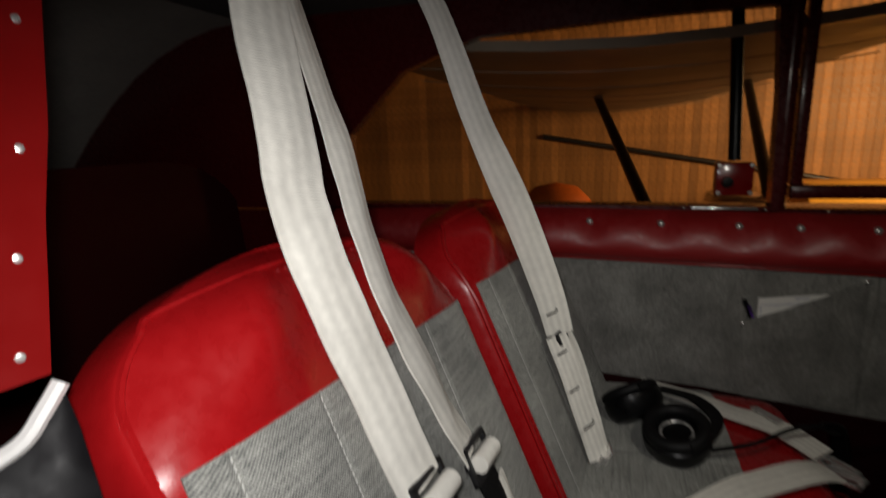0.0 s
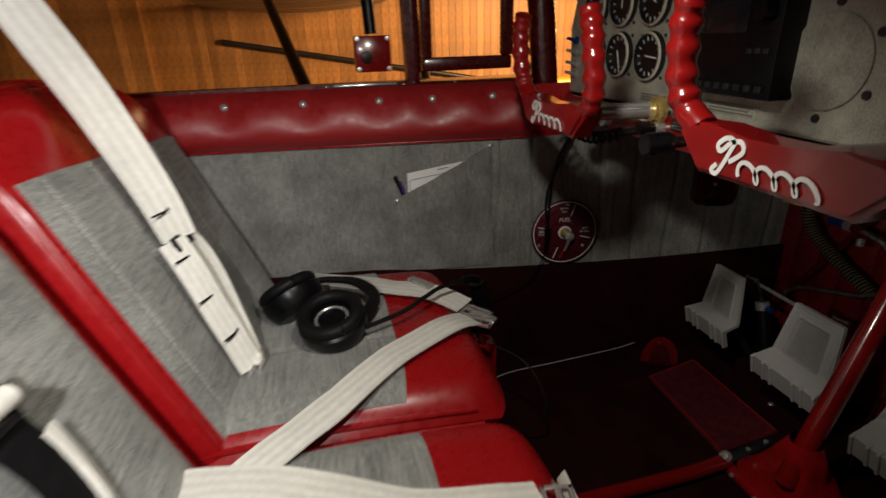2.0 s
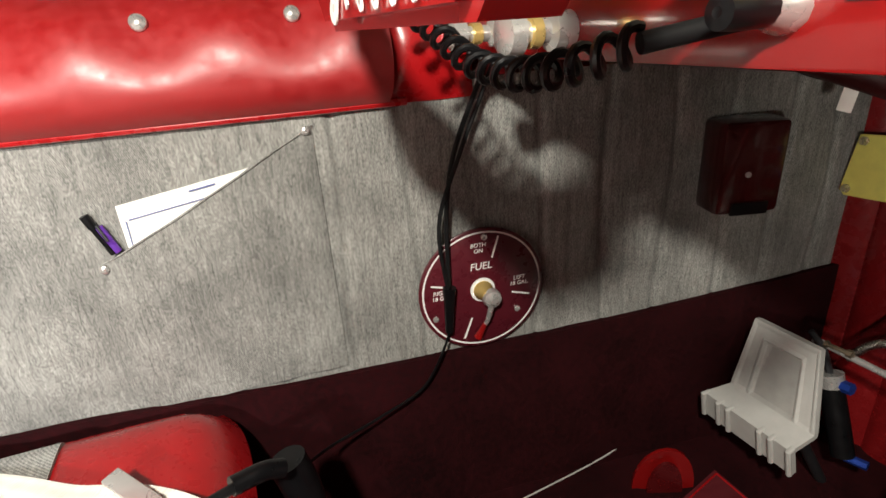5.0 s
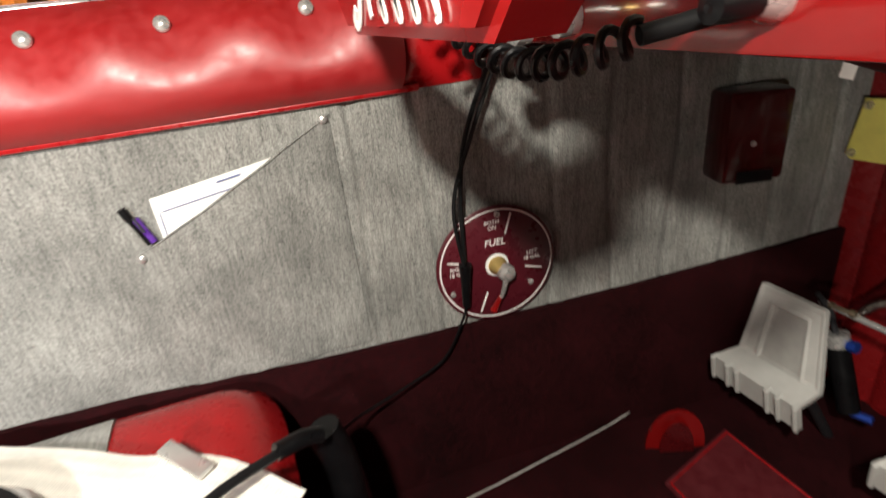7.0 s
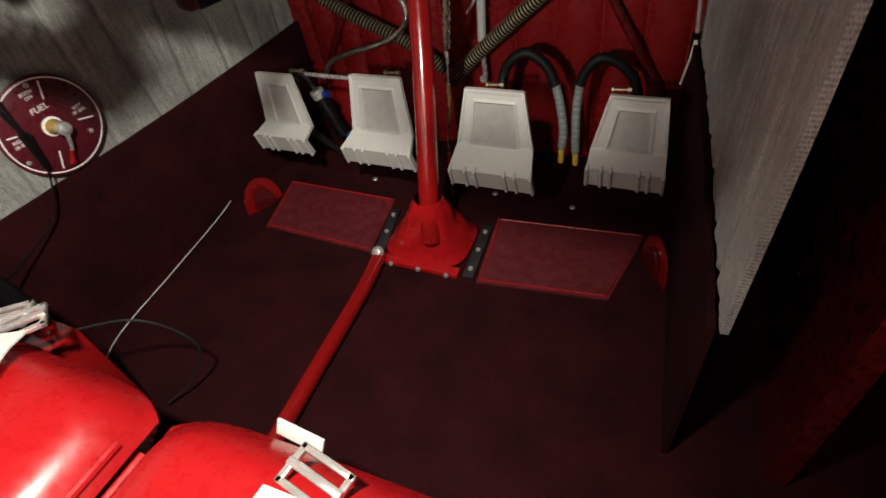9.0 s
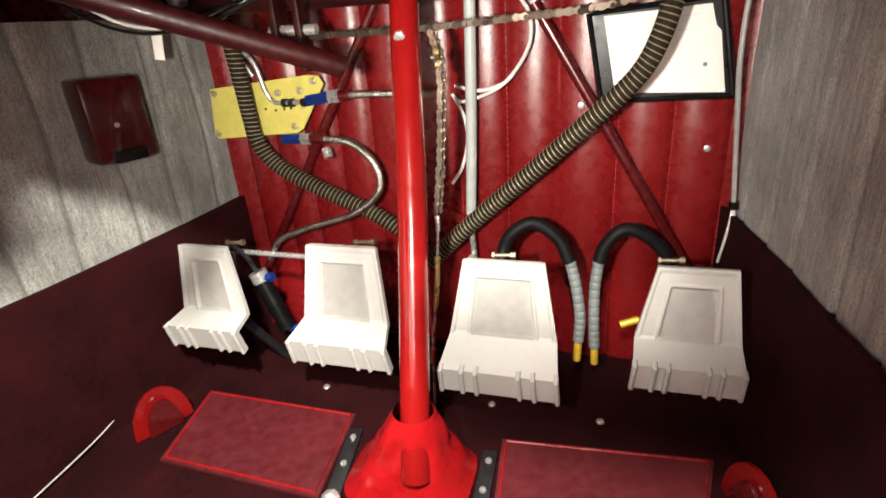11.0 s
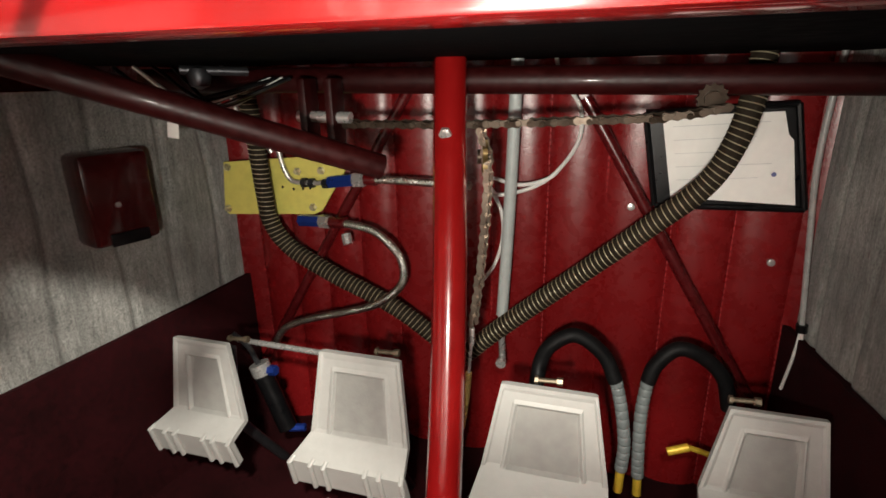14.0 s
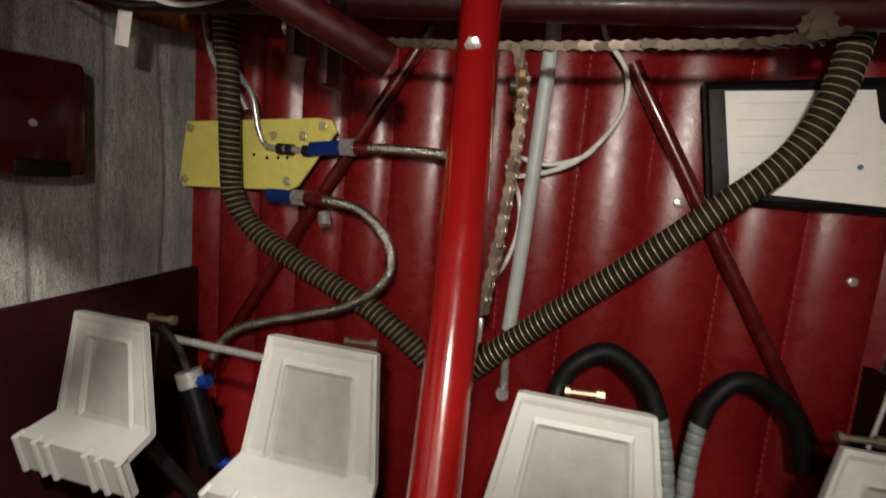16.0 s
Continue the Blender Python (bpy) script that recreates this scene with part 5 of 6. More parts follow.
# lever and holder at the front of the port seat
ph = thing("seat_release", (-0.31, 0.245, 0.11), "red bracket with a black grip before the port seat", "lever")
part("bracket", box(B(), (-0.290, 0.232, 0.0), (-0.242, 0.266, 0.165), 0.003), RED_PAINT, ph)
part("grip", sweep(B(), [(-0.300, 0.249, 0.250), (-0.297, 0.256, 0.215), (-0.288, 0.256, 0.165)], 0.013, 14, 4), BLACK, ph, "black rubber grip")
part("spring_wire", sweep(B(), [(-0.27, 0.25, 0.16), (-0.20, 0.30, 0.15), (-0.165, 0.32, 0.09), (-0.19, 0.30, 0.03), (-0.22, 0.27, 0.005)], 0.0014, 8, 6), DARK_METAL, ph, "bent dark steel wire")

# label on the front of the starboard cushion
tg = thing("seat_tag", (0.09, 0.228, 0.20), "cream label sewn to the front of the starboard cushion", "label")
part("tag", box(B(), (-0.022, -0.0015, -0.007), (0.022, 0.0015, 0.007), 0.0008, pose(0.082, 0.2315, 0.196, -30, 4, -4)), WEB, tg)

# ---- footwell ----
VENT_RED = mat("dark_glossy_red", (0.035, 0.003, 0.003), 0.22, coat=0.5, var=0.3)
vb = thing("vent_box", (-0.37, 0.71, 0.32), "dark red metal vent box on the port side wall", "vent")
f = face_frame((-0.353, 0.719, 0.367), (wall_x(0.75) - wall_x(0.67) + 0.012, 0.08, 0), (0, 0, 1))
part("case", box(B(), (-0.033, -0.046, -0.028), (0.033, 0.046, 0.012), 0.006, f), VENT_RED, vb)
part("outlet", box(B(), (-0.018, -0.046, 0.010), (0.020, -0.033, 0.014), 0.001, f), BLACK, vb, "dark slot outlet")
part("screw", lathe(B(), [(0.003, 0), (0.0025, 0.002), (0, 0.002)], f @ pose(-0.005, -0.005, 0.012), 8), STEEL, vb)

for name, pts in (("port", [(-0.324, 0.713), (-0.106, 0.710), (-0.090, 0.584), (-0.298, 0.592)]), ("starboard", [(0.079, 0.706), (0.300, 0.722), (0.270, 0.587), (0.090, 0.569)])):
    hp = thing("heel_pad", (*pts[0], 0.0), "stitched maroon vinyl heel pad on the carpet", "pad", "heel pads")
    part("mat", prism(B(), pts[::-1], pose(0, 0, 0.0), 0.004, 0.001), PAD, hp)
    cx, cy = sum(p[0] for p in pts) / 4, sum(p[1] for p in pts) / 4
    q = [(cx + (x - cx) * 0.95, cy + (y - cy) * 0.93, 0.0045) for x, y in pts]
    part("edge_stitching", sweep(B(), q + [q[0]], 0.0012, 6, 1), RED_VINYL, hp, "raised stitched edge")
for x, y in ((-0.083, 0.630), (0.073, 0.628)):
    pl = thing("boot_clamp", (x, y, 0), "narrow dark steel strip clamping the column boot", "clamp", "boot clamps")
    part("strip", box(B(), (-0.008, -0.055, 0.0), (0.008, 0.055, 0.006), 0.001, pose(x, y, 0, 0, 0, 10 if x < 0 else 3)), DARK_METAL, pl)
    for s in (-0.04, 0.0, 0.04):
        part("screw", lathe(B(), [(0.004, 0), (0.0035, 0.002), (0, 0.003)], pose(x - s * (0.17 if x < 0 else 0.05), y + s * 0.98, 0.006), 8), STEEL, pl)
bf = thing("boot_flange", (0.02, 0.572, 0), "red metal flange at the foot of the column boot", "flange")
part("plate", box(B(), (-0.060, 0.568, 0.0), (0.062, 0.584, 0.010), 0.002), RED_VINYL, bf)
for x in (-0.045, 0.0, 0.045):
    part("screw", lathe(B(), [(0.004, 0), (0.0035, 0.003), (0, 0.004)], aim((x, 0.568, 0.006), (x, 0.4, 0.02)), 8), STEEL, bf)
fr = thing("floor_tube", (-0.04, 0.44, 0.0), "red painted tube running along the carpet", "tube")
part("tube", sweep(B(), [(-0.066, 0.575, 0.014), (-0.058, 0.50, 0.013), (-0.052, 0.30, 0.013), (-0.040, 0.10, 0.013)], 0.011, 14, 3), RED_PAINT, fr)
part("end_bolt", lathe(B(), [(0.009, 0), (0.010, 0.006), (0.006, 0.011), (0, 0.012)], aim((-0.066, 0.573, 0.018), (-0.061, 0.54, 0.06)), 14), STEEL, fr, "bright end bolt")
for x, y, a in ((-0.333, 0.640, 65), (0.318, 0.655, -60)):
    rg = thing("floor_ring", (x, y, 0), "red painted steel loop standing on the floor", "ring", "floor loops")
    mm = pose(x, y, 0.0, 0, 0, a)
    bm = B()
    pts = [mm @ Vector((0.023 * math.cos(t), 0, 0.002 + 0.047 * math.sin(t))) for t in [math.pi * k / 14 for k in range(15)]]
    part("loop", ribbon(bm, pts, 0.024, 0.004, mm.col[1].to_3d(), 1), RED_PAINT, rg)
    bm = B()
    prism(bm, [(0.020 * math.cos(t), 0.043 * math.sin(t)) for t in [math.pi * k / 14 for k in range(15)]], mm @ pose(0, -0.004, 0.002, 90), 0.004)
    part("web", bm, DARK_RED, rg, "red web plate")
solo("floor_wire", sweep(B(), [(-0.395, 0.66, 0.03), (-0.392, 0.60, 0.012), (-0.385, 0.45, 0.006), (-0.375, 0.33, 0.006), (-0.34, 0.26, 0.006)], 0.0010, 6, 6), mat("pale_wire", (0.5, 0.48, 0.45), 0.4), (-0.39, 0.5, 0.0), "thin pale wire lying on the carpet by the wall", "wire")
for x, y in ((-0.17, 0.755), (0.055, 0.765), (0.185, 0.76), (-0.395, 0.64)):
    solo("carpet_screw", lathe(B(), [(0.005, 0), (0.004, 0.0016), (0, 0.002)], pose(x, y, 0.0), 10), STEEL, (x, y, 0), "small screw head in the carpet", "screw", "carpet screws")

# steel framework in front of the firewall
tubes = thing("frame_tubes", (0, 0.80, 0.47), "dark red steel tube framework under the panel", "frame")
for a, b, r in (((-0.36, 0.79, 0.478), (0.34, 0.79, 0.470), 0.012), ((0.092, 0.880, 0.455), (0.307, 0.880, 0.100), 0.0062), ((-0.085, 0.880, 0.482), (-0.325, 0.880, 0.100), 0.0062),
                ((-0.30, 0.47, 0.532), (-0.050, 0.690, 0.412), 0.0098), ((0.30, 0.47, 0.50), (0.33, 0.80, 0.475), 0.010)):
    part("tube", rod(B(), a, b, r, 14), OILY_SHADED_RED if r > 0.007 else DARK_RED, tubes)
br = thing("chain_idler", (-0.13, 0.752, 0.44), "red bracket with a steel pin guiding the chain", "bracket")
part("fork", box(B(), (-0.150, 0.742, 0.425), (-0.142, 0.766, 0.478), 0.002), OILY_SHADED_RED, br)
part("fork", box(B(), (-0.124, 0.742, 0.405), (-0.116, 0.766, 0.478), 0.002), OILY_SHADED_RED, br)
part("pin", rod(B(), (-0.156, 0.752, 0.445), (-0.104, 0.752, 0.444), 0.0052, 14), STEEL, br)

# one oily chain in two copies: lit hanging run, shaded cross run
LIT_CHAIN = mat("oily_chain_lit", (0.27, 0.22, 0.175), 0.30, metal=0.75, var=0.3)
CHAIN = mat("oily_chain_shaded", (0.042, 0.030, 0.021), 0.34, metal=0.6, spec=0.3, var=0.3)


LINKS = {}


def link_mesh(kind, h, metal):
    """One link along x: two figure-of-eight plates and a roller."""
    bm = B()
    off = 0.0030 if kind else 0.0042
    outl = [(-h - 0.0028, -0.0012), (-h, -0.0034), (0, -0.0022), (h, -0.0034), (h + 0.0028, -0.0012), (h + 0.0028, 0.0012), (h, 0.0034), (0, 0.0022), (-h, 0.0034), (-h - 0.0028, 0.0012)]
    for s in (-1, 1):
        prism(bm, outl, Matrix.Translation((0, 0, s * off)), 0.0009)
    rod(bm, (-h, 0, -0.0055), (-h, 0, 0.0055), 0.0024, 8)
    return mesh_of("chain_link", bm, metal, (0, 0, 0))


def chain(name, pts, label, plane, metal):
    """A roller chain: each link a part of its own, outer and inner ones in turn."""
    root = thing(name, pts[0], label, "chain", "control chains")
    line = smooth_path(pts, 40)
    step, acc, stops = 0.0085, 0.0, [line[0]]
    for a, b in zip(line, line[1:]):
        acc += (b - a).length
        if acc >= step:
            stops.append(b)
            acc = 0.0
    nrm = Vector(plane).normalized()
    for i, (a, b) in enumerate(zip(stops, stops[1:])):
        kind = (i % 2, metal.name)
        if kind not in LINKS:
            LINKS[kind] = link_mesh(i % 2, 0.0044, metal)
        d = (b - a).normalized()
        s = nrm.cross(d).normalized()
        mm = Matrix((d, s, d.cross(s))).transposed().to_4x4()
        mm.translation = (a + b) / 2 - ORIGIN[root.name]
        ob = new("chain_link", LINKS[kind])
        ob.parent = root
        ob.matrix_basis = mm @ pose(0, 0, 0, random.uniform(-9, 9), 0, 0)
    return root


chain("roller_chain", [(-0.112, 0.757, 0.438), (-0.03, 0.760, 0.438), (0.013, 0.762, 0.4385), (0.100, 0.764, 0.442), (0.160, 0.765, 0.445), (0.200, 0.765, 0.452)], "oily roller chain running across behind the column", (0.0, 1.0, 0.15), CHAIN)
chain("roller_chain", [(0.014, 0.752, 0.434), (0.0195, 0.750, 0.415), (0.021, 0.748, 0.385), (0.016, 0.746, 0.315), (0.008, 0.745, 0.252)], "oily roller chain hanging beside the column", (0.25, 1.0, 0.0), LIT_CHAIN)


# sprockets darkened in colour for the dim light under the panel
DIM_BRASS = mat("dim_brass", (0.13, 0.085, 0.03), 0.45, metal=0.6, var=0.3)


def sprocket(at, axis, r, label, metal):
    root = thing("sprocket", at, label, "sprocket", "chain sprockets")
    mm = aim(at, Vector(at) + Vector(axis))
    pts = []
    for k in range(36):
        a = 2 * math.pi * k / 36
        q = r * (1.0 if k % 3 == 0 else 0.84)
        pts.append((q * math.cos(a), q * math.sin(a)))
    part("teeth", prism(B(), pts, mm, 0.004), metal, root)
    part("hub", lathe(B(), [(0.006, -0.004), (0.006, 0.008), (0, 0.008)], mm, 12), CHAIN, root)
    return root


sprocket((0.014, 0.757, 0.412), (1.0, 0.28, 0.0), 0.017, "brass-coloured chain sprocket beside the column", DIM_BRASS)
sprocket((0.190, 0.778, 0.458), (0, 1, 0.15), 0.012, "chain sprocket under the panel, darkened for the dim light", CHAIN)
tb = thing("turnbuckle", (-0.0055, 0.745, 0.12), "brass turnbuckle and steel cable below the chain", "turnbuckle")
part("clevis", box(B(), (0.0055, 0.7425, 0.238), (0.0107, 0.7475, 0.256), 0.0015), STEEL, tb)
part("upper_rod", rod(B(), (0.0075, 0.745, 0.240), (0.0050, 0.745, 0.205), 0.0016, 8), STEEL, tb)
part("barrel", sweep(B(), [(0.0050, 0.745, 0.208), (0.0025, 0.745, 0.178), (-0.0015, 0.745, 0.146)], 0.0032, 10, 3), BRASS, tb, "brass barrel")
part("lower_eye", sweep(B(), [(-0.0015, 0.745, 0.148), (-0.0045, 0.745, 0.125), (-0.0075, 0.745, 0.105), (-0.0085, 0.745, 0.092)], 0.0022, 8, 3), STEEL, tb)
part("cable", rod(B(), (-0.0085, 0.745, 0.094), (-0.0135, 0.745, 0.0), 0.0018, 8), STEEL, tb, "steel control cable")
part("copper_sleeve", rod(B(), (-0.0085, 0.745, 0.088), (-0.0105, 0.745, 0.068), 0.0036, 8), mat("copper", (0.55, 0.24, 0.12), 0.35, metal=1.0), tb)

# grey vertical tube and heater hoses
gt = thing("grey_duct_tube", (0.022, 0.865, 0.165), "pale grey tube standing against the firewall", "tube")
part("tube", sweep(B(), [(0.026, 0.862, 0.50), (0.020, 0.866, 0.33), (0.0145, 0.866, 0.215)], 0.0066, 14, 4), mat("grey_paint", (0.40, 0.43, 0.42), 0.45, var=0.12), gt)
part("lower_fork", sweep(B(), [(0.0140, 0.866, 0.222), (0.0145, 0.866, 0.190), (0.0160, 0.866, 0.158)], 0.0040, 10, 3), STEEL, gt)
part("eye_bolt", lathe(B(), [(0.006, 0), (0.006, 0.006), (0, 0.006)], aim((0.016, 0.860, 0.157), (0.016, 0.7, 0.157)), 12), STEEL, gt)
HOSE = mat("brown_hose_cloth", (0.020, 0.015, 0.010), 0.8, spec=0.1, var=0.3, scale=80)
WIRE = mat("hose_wire", (0.34, 0.29, 0.19), 0.45, metal=0.3, var=0.2)


def ribbed_hose(pts, r, label, pitch=0.0056):
    root = thing("heater_hose", pts[0], label, "hose", "heater hoses")
    part("hose", sweep(B(), pts, r, 18, 10, None), HOSE, root)
    line = smooth_path(pts, 60)
    fr = frames_along(line)
    bm, coilp, ang, last = B(), [], 0.0, None
    for p, s, nn in fr:
        if last is not None:
            ang += (p - last).length / pitch * 2 * math.pi
        last = p
        coilp.append((p, s, nn, ang))
    pts2, target = [], 0.0
    for (p, s, nn, a0), (p1, s1, n1, a1) in zip(coilp, coilp[1:]):
        while target <= a1:
            k = 0 if a1 == a0 else (target - a0) / (a1 - a0)
            q, ss, n2 = p.lerp(p1, k), s.lerp(s1, k), nn.lerp(n1, k)
            pts2.append(q + (r * 1.02) * (math.cos(target) * ss + math.sin(target) * n2))
            target += math.pi / 7
    part("spiral_wire", sweep(bm, pts2, 0.0006, 4, 1), WIRE, root, "pale spiral reinforcing wire")
    return root


ribbed_hose([(0.236, 0.835, 0.53), (0.231, 0.828, 0.470), (0.2215, 0.825, 0.422), (0.202, 0.828, 0.381), (0.161, 0.835, 0.339), (0.102, 0.845, 0.283), (0.038, 0.85, 0.2256), (-0.005, 0.85, 0.186), (-0.04, 0.85, 0.15)], 0.0102, "brown ribbed heater hose slanting down from the starboard side")
ribbed_hose([(-0.276, 0.83, 0.52), (-0.271, 0.838, 0.445), (-0.270, 0.842, 0.39), (-0.2695, 0.845, 0.345), (-0.2655, 0.846, 0.312), (-0.2426, 0.85, 0.279), (-0.184, 0.852, 0.247), (-0.130, 0.855, 0.2222), (-0.094, 0.855, 0.2025), (-0.045, 0.855, 0.168)], 0.0100, "brown ribbed heater hose curving down from the port side")
BRAID = mat("steel_braid", (0.50, 0.47, 0.42), 0.28, metal=1.0, var=0.3, scale=300, bump=0.8, bscale=1600)
bh = thing("braided_hose", (-0.19, 0.85, 0.31), "steel-braided brake hose looping before the firewall", "hose", "braided hoses")
part("hose", sweep(B(), [(-0.195, 0.858, 0.313), (-0.163, 0.852, 0.315), (-0.128, 0.846, 0.309), (-0.099, 0.842, 0.283), (-0.099, 0.842, 0.250), (-0.134, 0.845, 0.220), (-0.182, 0.848, 0.202), (-0.2255, 0.850, 0.188), (-0.266, 0.850, 0.170), (-0.287, 0.848, 0.140)], 0.0048, 12, 8), BRAID, bh)
part("fitting", rod(B(), (-0.235, 0.860, 0.314), (-0.205, 0.858, 0.315), 0.0072, 6), BLUE, bh, "blue anodised fitting")
part("nut", rod(B(), (-0.206, 0.858, 0.315), (-0.192, 0.857, 0.315), 0.0082, 6), STEEL, bh)
part("collar", rod(B(), (-0.192, 0.857, 0.315), (-0.170, 0.853, 0.316), 0.0070, 12), DARK_RED, bh)
part("clip", rod(B(), (-0.170, 0.852, 0.303), (-0.166, 0.848, 0.292), 0.0060, 8), STEEL, bh)
bh = thing("braided_hose", (-0.13, 0.86, 0.367), "short steel-braided hose running behind the column", "hose", "braided hoses")
part("hose", sweep(B(), [(-0.135, 0.862, 0.367), (-0.10, 0.858, 0.368), (-0.02, 0.855, 0.366)], 0.0048, 12, 5), BRAID, bh)
part("fitting", rod(B(), (-0.192, 0.862, 0.362), (-0.160, 0.862, 0.366), 0.0075, 6), BLUE, bh, "blue anodised fitting")
part("nut", rod(B(), (-0.160, 0.862, 0.366), (-0.146, 0.862, 0.367), 0.0088, 6), STEEL, bh)
part("collar", rod(B(), (-0.146, 0.862, 0.367), (-0.132, 0.862, 0.367), 0.0068, 12), DARK_RED, bh)
yp = thing("valve_plate", (-0.26, 0.875, 0.35), "yellow chromate mounting plate with pipe fittings", "plate")
outl = [(-0.342, 0.380), (-0.190, 0.3925), (-0.176, 0.391), (-0.170, 0.381), (-0.209, 0.325), (-0.219, 0.320), (-0.344, 0.313), (-0.350, 0.318)]
part("plate", prism(B(), outl[::-1], face_frame((0, 0.872, 0), (1, 0, 0), (0, 0, 1)), 0.003, 0.0008), YELLOW, yp)
for x, z in ((-0.336, 0.374), (-0.343, 0.321), (-0.184, 0.385), (-0.220, 0.329), (-0.237, 0.372), (-0.205, 0.374), (-0.292, 0.345)):
    part("bolt", lathe(B(), [(0.0050, 0), (0.0050, 0.002), (0.0036, 0.0025), (0.0034, 0.005), (0, 0.0055)], aim((x, 0.869, z), (x, 0.5, z)), 6), GILT, yp, "gilt plate bolt")
for x, z in ((-0.26, 0.352), (-0.245, 0.350), (-0.232, 0.351), (-0.222, 0.352)):
    part("hole", lathe(B(), [(0.0018, 0), (0, 0.0004)], aim((x, 0.869, z), (x, 0.5, z)), 8), BLACK, yp)
bp = thing("brake_pipe", (-0.25, 0.86, 0.36), "bent aluminium brake pipe over the yellow plate", "pipe", "brake pipes")
part("pipe", sweep(B(), [(-0.285, 0.85, 0.50), (-0.277, 0.856, 0.439), (-0.257, 0.858, 0.410), (-0.250, 0.860, 0.378), (-0.243, 0.862, 0.363), (-0.230, 0.862, 0.360), (-0.192, 0.862, 0.361)], 0.0030, 10, 6), STEEL, bp)
for x in (-0.228, -0.218, -0.200):
    part("ferrule", rod(B(), (x, 0.862, 0.360), (x + 0.006, 0.862, 0.360), 0.0060, 6), DARK_METAL, bp)
bp = thing("brake_pipe", (-0.29, 0.85, 0.43), "short bent aluminium brake pipe behind the hose", "pipe", "brake pipes")
part("pipe", sweep(B(), [(-0.310, 0.85, 0.50), (-0.301, 0.85, 0.455), (-0.292, 0.852, 0.432), (-0.272, 0.855, 0.412), (-0.262, 0.858, 0.395)], 0.0030, 10, 6), STEEL, bp)

# black hoses with grey spiral wrap by the starboard pedals
GREY_WRAP = mat("grey_spiral_wrap", (0.17, 0.19, 0.19), 0.5, var=0.15)
YTERM = mat("yellow_terminal", (0.75, 0.50, 0.05), 0.35, metal=0.3)


def wrapped_hose(black, grey, end, label):
    root = thing("drain_hose", black[0], label, "hose", "black hoses")
    part("hose", sweep(B(), black, 0.0076, 16, 8), RUBBER, root)
    r = 0.0066
    part("spiral_wrap", sweep(B(), grey, r, 14, 24, lambda i, n: r * (1.0 if i % 6 else 0.86)), GREY_WRAP, root, "grey spiral wrap")
    part("terminal", rod(B(), grey[-1], end, 0.0048, 10), YTERM, root, "yellow terminal sleeve")


wrapped_hose([(0.064, 0.80, 0.17), (0.066, 0.81, 0.192), (0.076, 0.812, 0.212), (0.100, 0.815, 0.225), (0.128, 0.815, 0.207), (0.142, 0.812, 0.180)], [(0.142, 0.812, 0.182), (0.150, 0.81, 0.150), (0.156, 0.808, 0.110), (0.155, 0.806, 0.078)], (0.154, 0.805, 0.052), "black hose with grey spiral wrap looping over the pedal")
wrapped_hose([(0.255, 0.84, 0.15), (0.245, 0.838, 0.185), (0.222, 0.835, 0.208), (0.198, 0.832, 0.214), (0.180, 0.83, 0.194), (0.174, 0.828, 0.175)], [(0.174, 0.828, 0.177), (0.171, 0.826, 0.140), (0.172, 0.822, 0.095), (0.174, 0.820, 0.062)], (0.175, 0.819, 0.040), "black hose with grey spiral wrap beside the starboard pedals")
solo("cable_terminal", rod(rod(B(), (0.203, 0.838, 0.087), (0.224, 0.842, 0.094), 0.0046, 10), (0.224, 0.842, 0.094), (0.262, 0.85, 0.08), 0.003, 8), YTERM, (0.204, 0.838, 0.097), "yellow cable terminal between the pedals", "terminal")
solo("cable_terminal", rod(B(), (-0.155, 0.80, 0.055), (-0.140, 0.80, 0.060), 0.006, 10), YTERM, (-0.155, 0.80, 0.05), "small yellow cable terminal near the floor", "terminal")
mc = thing("master_cylinder", (-0.264, 0.80, 0.102), "black brake master cylinder between the port pedals", "cylinder")
part("cylinder", sweep(B(), [(-0.272, 0.800, 0.132), (-0.256, 0.798, 0.094), (-0.242, 0.796, 0.060)], 0.0115, 14, 3), BLACK, mc)
part("end_cap", rod(B(), (-0.276, 0.800, 0.144), (-0.271, 0.800, 0.130), 0.0125, 14), STEEL, mc, "steel end cap")
part("push_rod", sweep(B(), [(-0.276, 0.800, 0.142), (-0.286, 0.798, 0.167), (-0.299, 0.790, 0.187)], 0.0034, 8, 3), DARK_METAL, mc)
part("fitting", rod(B(), (-0.270, 0.80, 0.135), (-0.252, 0.80, 0.138), 0.0065, 6), BLUE, mc, "blue fitting")
part("lower_fitting", rod(B(), (-0.240, 0.796, 0.060), (-0.220, 0.80, 0.062), 0.0048, 6), BLUE, mc)
solo("cross_rod", rod(B(), (-0.30, 0.80, 0.1735), (-0.11, 0.80, 0.170), 0.0036, 10), STEEL, (-0.2, 0.8, 0.18), "thin steel rod joining the port pedals", "rod")

# white looped wires, starboard conduit, clipboard
WHITE_WIRE = mat("white_wire", (0.66, 0.65, 0.62), 0.4)
for pts in ([(0.058, 0.875, 0.52), (0.066, 0.875, 0.478), (0.088, 0.873, 0.445), (0.086, 0.872, 0.408), (0.055, 0.872, 0.370), (0.010, 0.873, 0.354), (-0.004, 0.875, 0.362)],
            [(0.075, 0.873, 0.39), (0.060, 0.872, 0.374), (0.030, 0.872, 0.366), (0.0, 0.874, 0.372)], [(-0.004, 0.875, 0.363), (0.010, 0.874, 0.335), (0.012, 0.874, 0.305), (0.004, 0.874, 0.274), (-0.010, 0.875, 0.252)]):
    solo("white_wire", sweep(B(), pts, 0.0021, 8, 6), WHITE_WIRE, pts[0], "thin white wire looping over the firewall lining", "wire", "white wires")
CLEAR_TUBE = mat("clouded_tube", (0.30, 0.30, 0.29), 0.3)
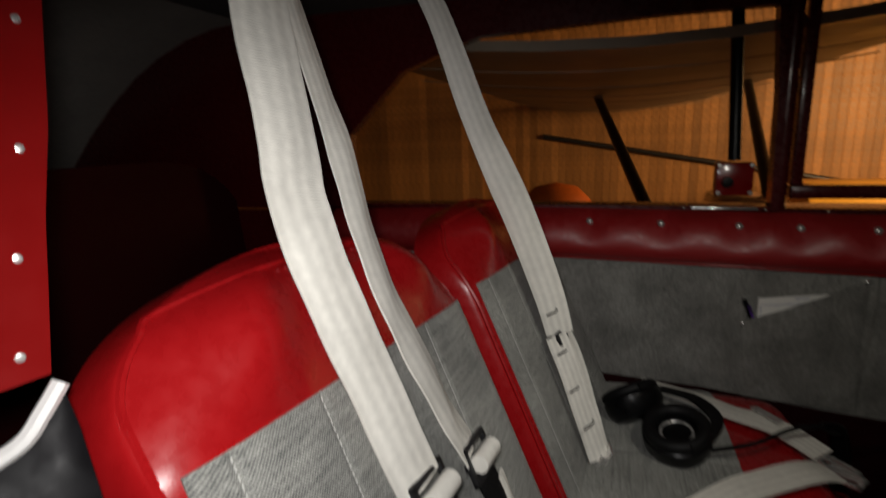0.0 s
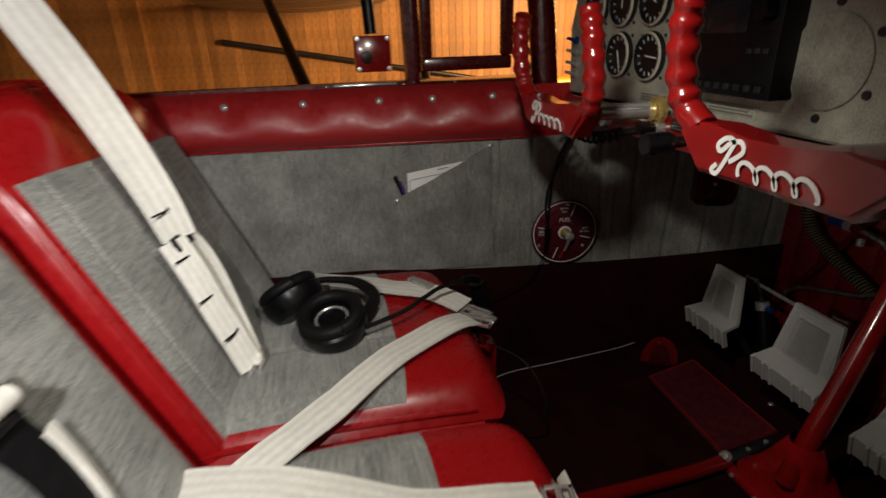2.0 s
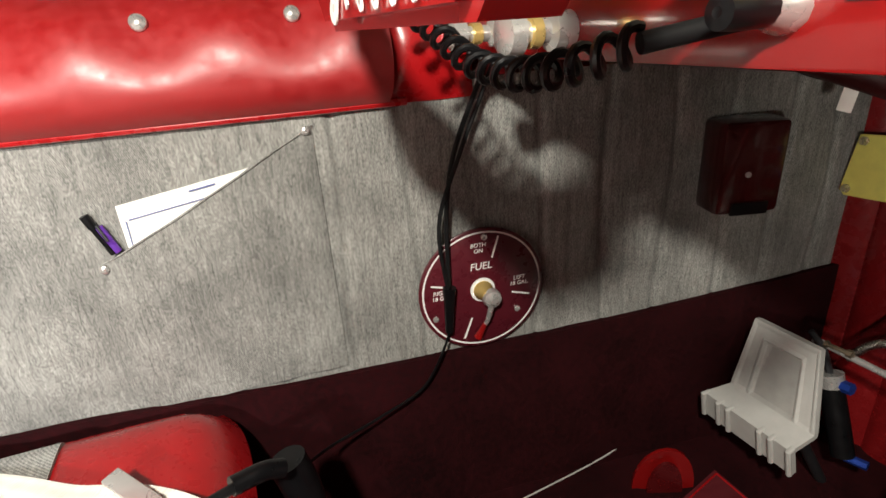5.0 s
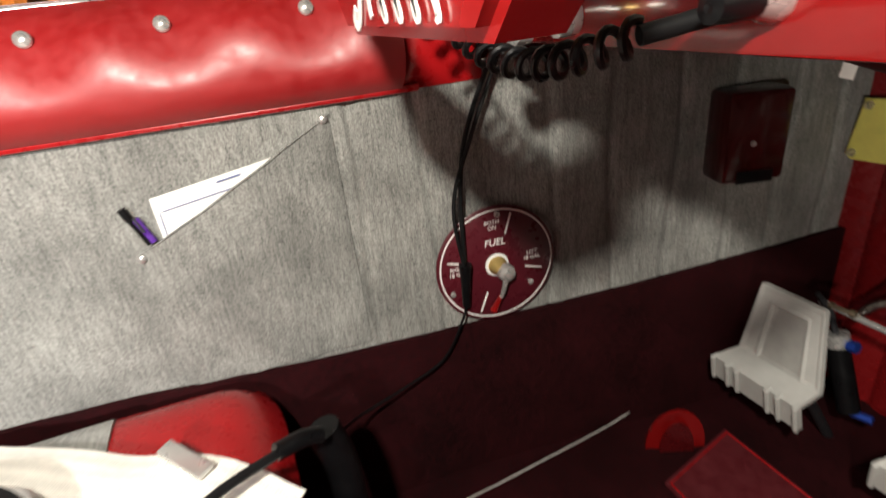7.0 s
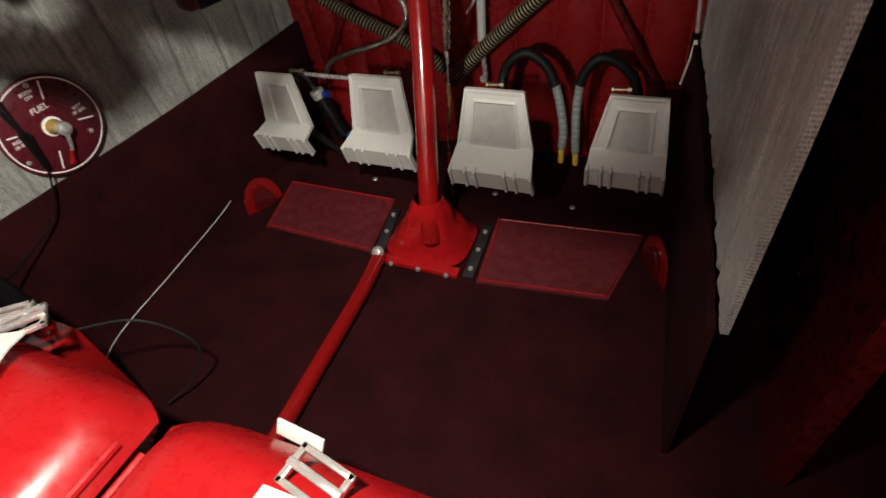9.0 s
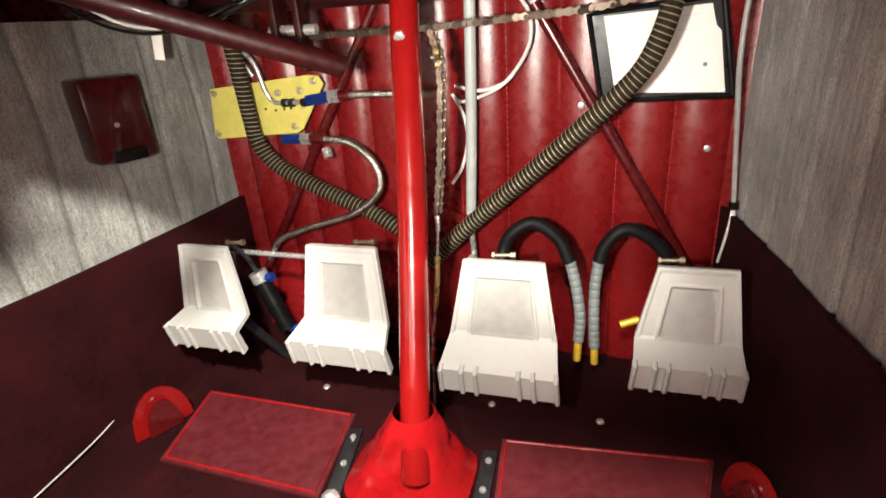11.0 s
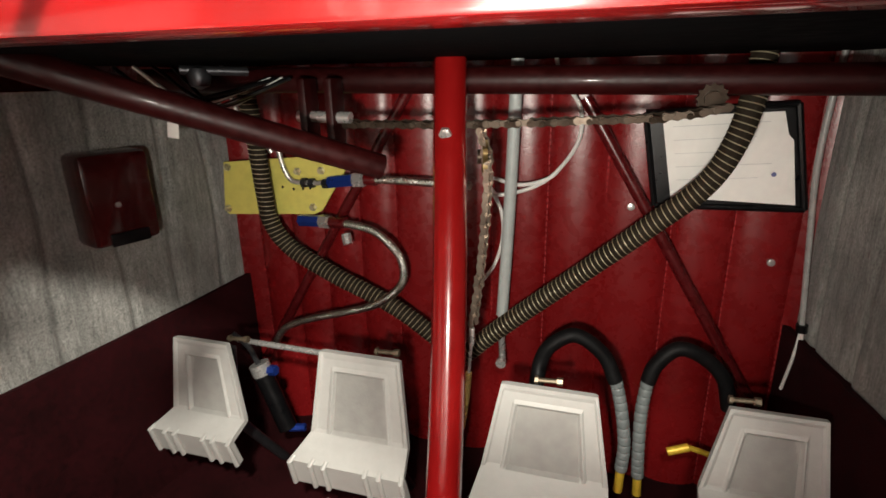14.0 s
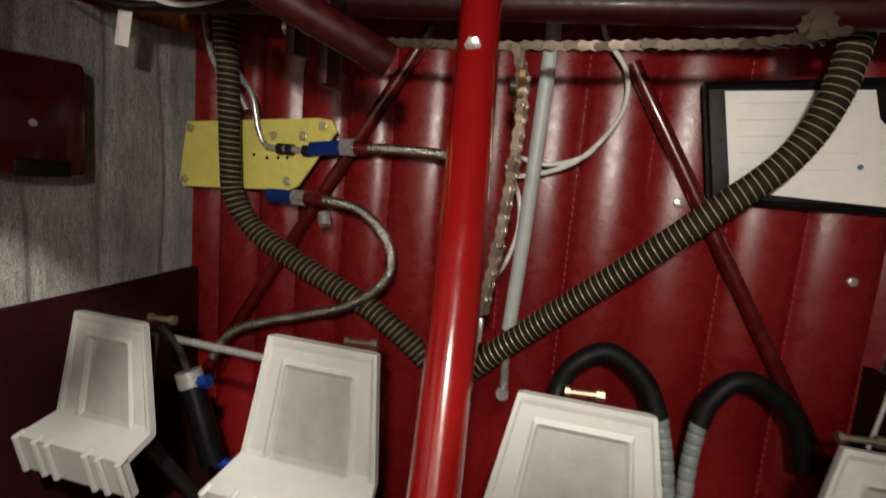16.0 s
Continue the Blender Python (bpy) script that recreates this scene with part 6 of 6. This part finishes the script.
cd = thing("conduit", (0.328, 0.87, 0.30), "clear tube with white wires down the starboard corner", "conduit")
part("tube", sweep(B(), [(0.306, 0.862, 0.56), (0.300, 0.866, 0.466), (0.299, 0.868, 0.395), (0.306, 0.87, 0.320), (0.3145, 0.87, 0.233)], 0.0028, 10, 4), CLEAR_TUBE, cd)
part("wire", sweep(B(), [(0.3145, 0.87, 0.238), (0.312, 0.868, 0.205), (0.306, 0.866, 0.165)], 0.0016, 6, 4), WHITE_WIRE, cd)
part("wire", sweep(B(), [(0.3145, 0.87, 0.238), (0.3175, 0.868, 0.205), (0.316, 0.866, 0.165)], 0.0016, 6, 4), WHITE_WIRE, cd)
part("black_tie", rod(B(), (0.3140, 0.869, 0.238), (0.3145, 0.869, 0.230), 0.0052, 10), BLACK, cd)
cb = thing("document_holder", (0.24, 0.885, 0.41), "clear black-edged holder with a white certificate", "document holder")
quad = [(0.150, 0.440), (0.167, 0.348), (0.301, 0.3505), (0.2805, 0.449)]
part("backing", prism(B(), quad, face_frame((0, 0.888, 0), (1, 0, 0), (0, 0, 1)), 0.003), BLACK, cb)
bm = B()
for a, b in zip(quad, quad[1:] + quad[:1]):
    rod(bm, (a[0], 0.884, a[1]), (b[0], 0.884, b[1]), 0.0030, 8)
part("edge", bm, BLACK, cb, "black plastic edge")
sheet_pts = [(0.1657, 0.4364), (0.1814, 0.357), (0.2927, 0.3545), (0.2816, 0.416), (0.2765, 0.421), (0.2702, 0.442)]
ps = part("certificate", prism(B(), sheet_pts, face_frame((0, 0.8845, 0), (1, 0, 0), (0, 0, 1)), 0.0006), PAPER, cb, "white printed certificate")
for k in range(5):
    z = 0.427 - 0.0130 * k
    x0 = 0.176 + 0.0022 * k
    part("printed_bar", box(B(), (0, -0.00045, -0.0003), (0.084 - 0.012 * (k % 3), 0, 0.0003), 0, pose(x0, 0.8836, z, 0, -4, 0)), mat("pale_ink", (0.60, 0.60, 0.58), 0.7) if k == 0 else bpy.data.materials["pale_ink"], ps)
part("round_mark", lathe(B(), [(0.0022, 0), (0.0022, 0.0003), (0, 0.0003)], aim((0.270, 0.8837, 0.3835), (0.270, 0.5, 0.3835)), 16), INK, ps, "small round dark mark")
for x, z in ((0.145, 0.343), (0.284, 0.2925)):
    solo("trim_button", lathe(B(), [(0.0042, 0), (0.0038, 0.002), (0, 0.003)], aim((x, 0.893, z), (x, 0.5, z)), 10), STEEL, (x, 0.893, z), "small steel button in the quilted lining", "button", "lining buttons")

# wiring under the panel
wb = thing("wire_bundle", (-0.25, 0.72, 0.46), "tangle of wires tied under the panel", "wiring")
for k in range(7):
    pts = [(-0.33 + 0.01 * k, 0.66 + 0.012 * k, 0.49), (-0.30 + 0.012 * k, 0.70 + 0.004 * k, 0.458 + 0.003 * (k % 3)), (-0.25 + 0.008 * k, 0.725, 0.452 + 0.004 * (k % 4)), (-0.19 + 0.004 * k, 0.76, 0.478)]
    part("wire", sweep(B(), pts, 0.0018, 6, 6), WHITE_WIRE if k % 3 == 1 else BLACK, wb)
part("tag", box(B(), (-0.006, -0.0005, -0.013), (0.006, 0.0005, 0.013), 0.0003, pose(-0.283, 0.735, 0.438, 0, 8, 5)), PAPER, wb, "white paper tag")
ub = thing("avionics_boxes", (0.05, 0.58, 0.53), "black equipment boxes behind the instrument panel", "equipment")
for lo, hi in (((-0.13, 0.466, 0.56), (0.01, 0.72, 0.75)), ((-0.40, 0.466, 0.57), (-0.15, 0.60, 0.74)), ((0.05, 0.466, 0.56), (0.38, 0.62, 0.74))):
    part("box", box(B(), lo, hi, 0.004), BLACK, ub)
# added black box: fills the dark space under the panel, stops stray light
structure("wall_panel_underside", box(B(), (-0.385, 0.468, 0.493), (0.37, 0.895, 0.557), 0.004), MATT_BLACK, "black box filling the dark space under the instrument panel")
structure("wall_cowl_floor", box(B(), (-0.45, 0.60, 0.60), (0.45, 0.92, 0.615)), MATT_BLACK, "black deck over the footwell")
# rod end in dark metal: the dimness under the panel is in its colour
hd = thing("rod_end", (-0.215, 0.70, 0.48), "steel rod end on the cross tube, darkened for the dim corner", "fitting")
part("ball", lathe(B(), [(0, -0.010), (0.008, -0.007), (0.010, 0), (0.008, 0.007), (0, 0.010)], pose(-0.215, 0.70, 0.480), 14), DARK_METAL, hd)
part("shank", rod(B(), (-0.225, 0.69, 0.486), (-0.185, 0.725, 0.484), 0.004, 10), DARK_METAL, hd)
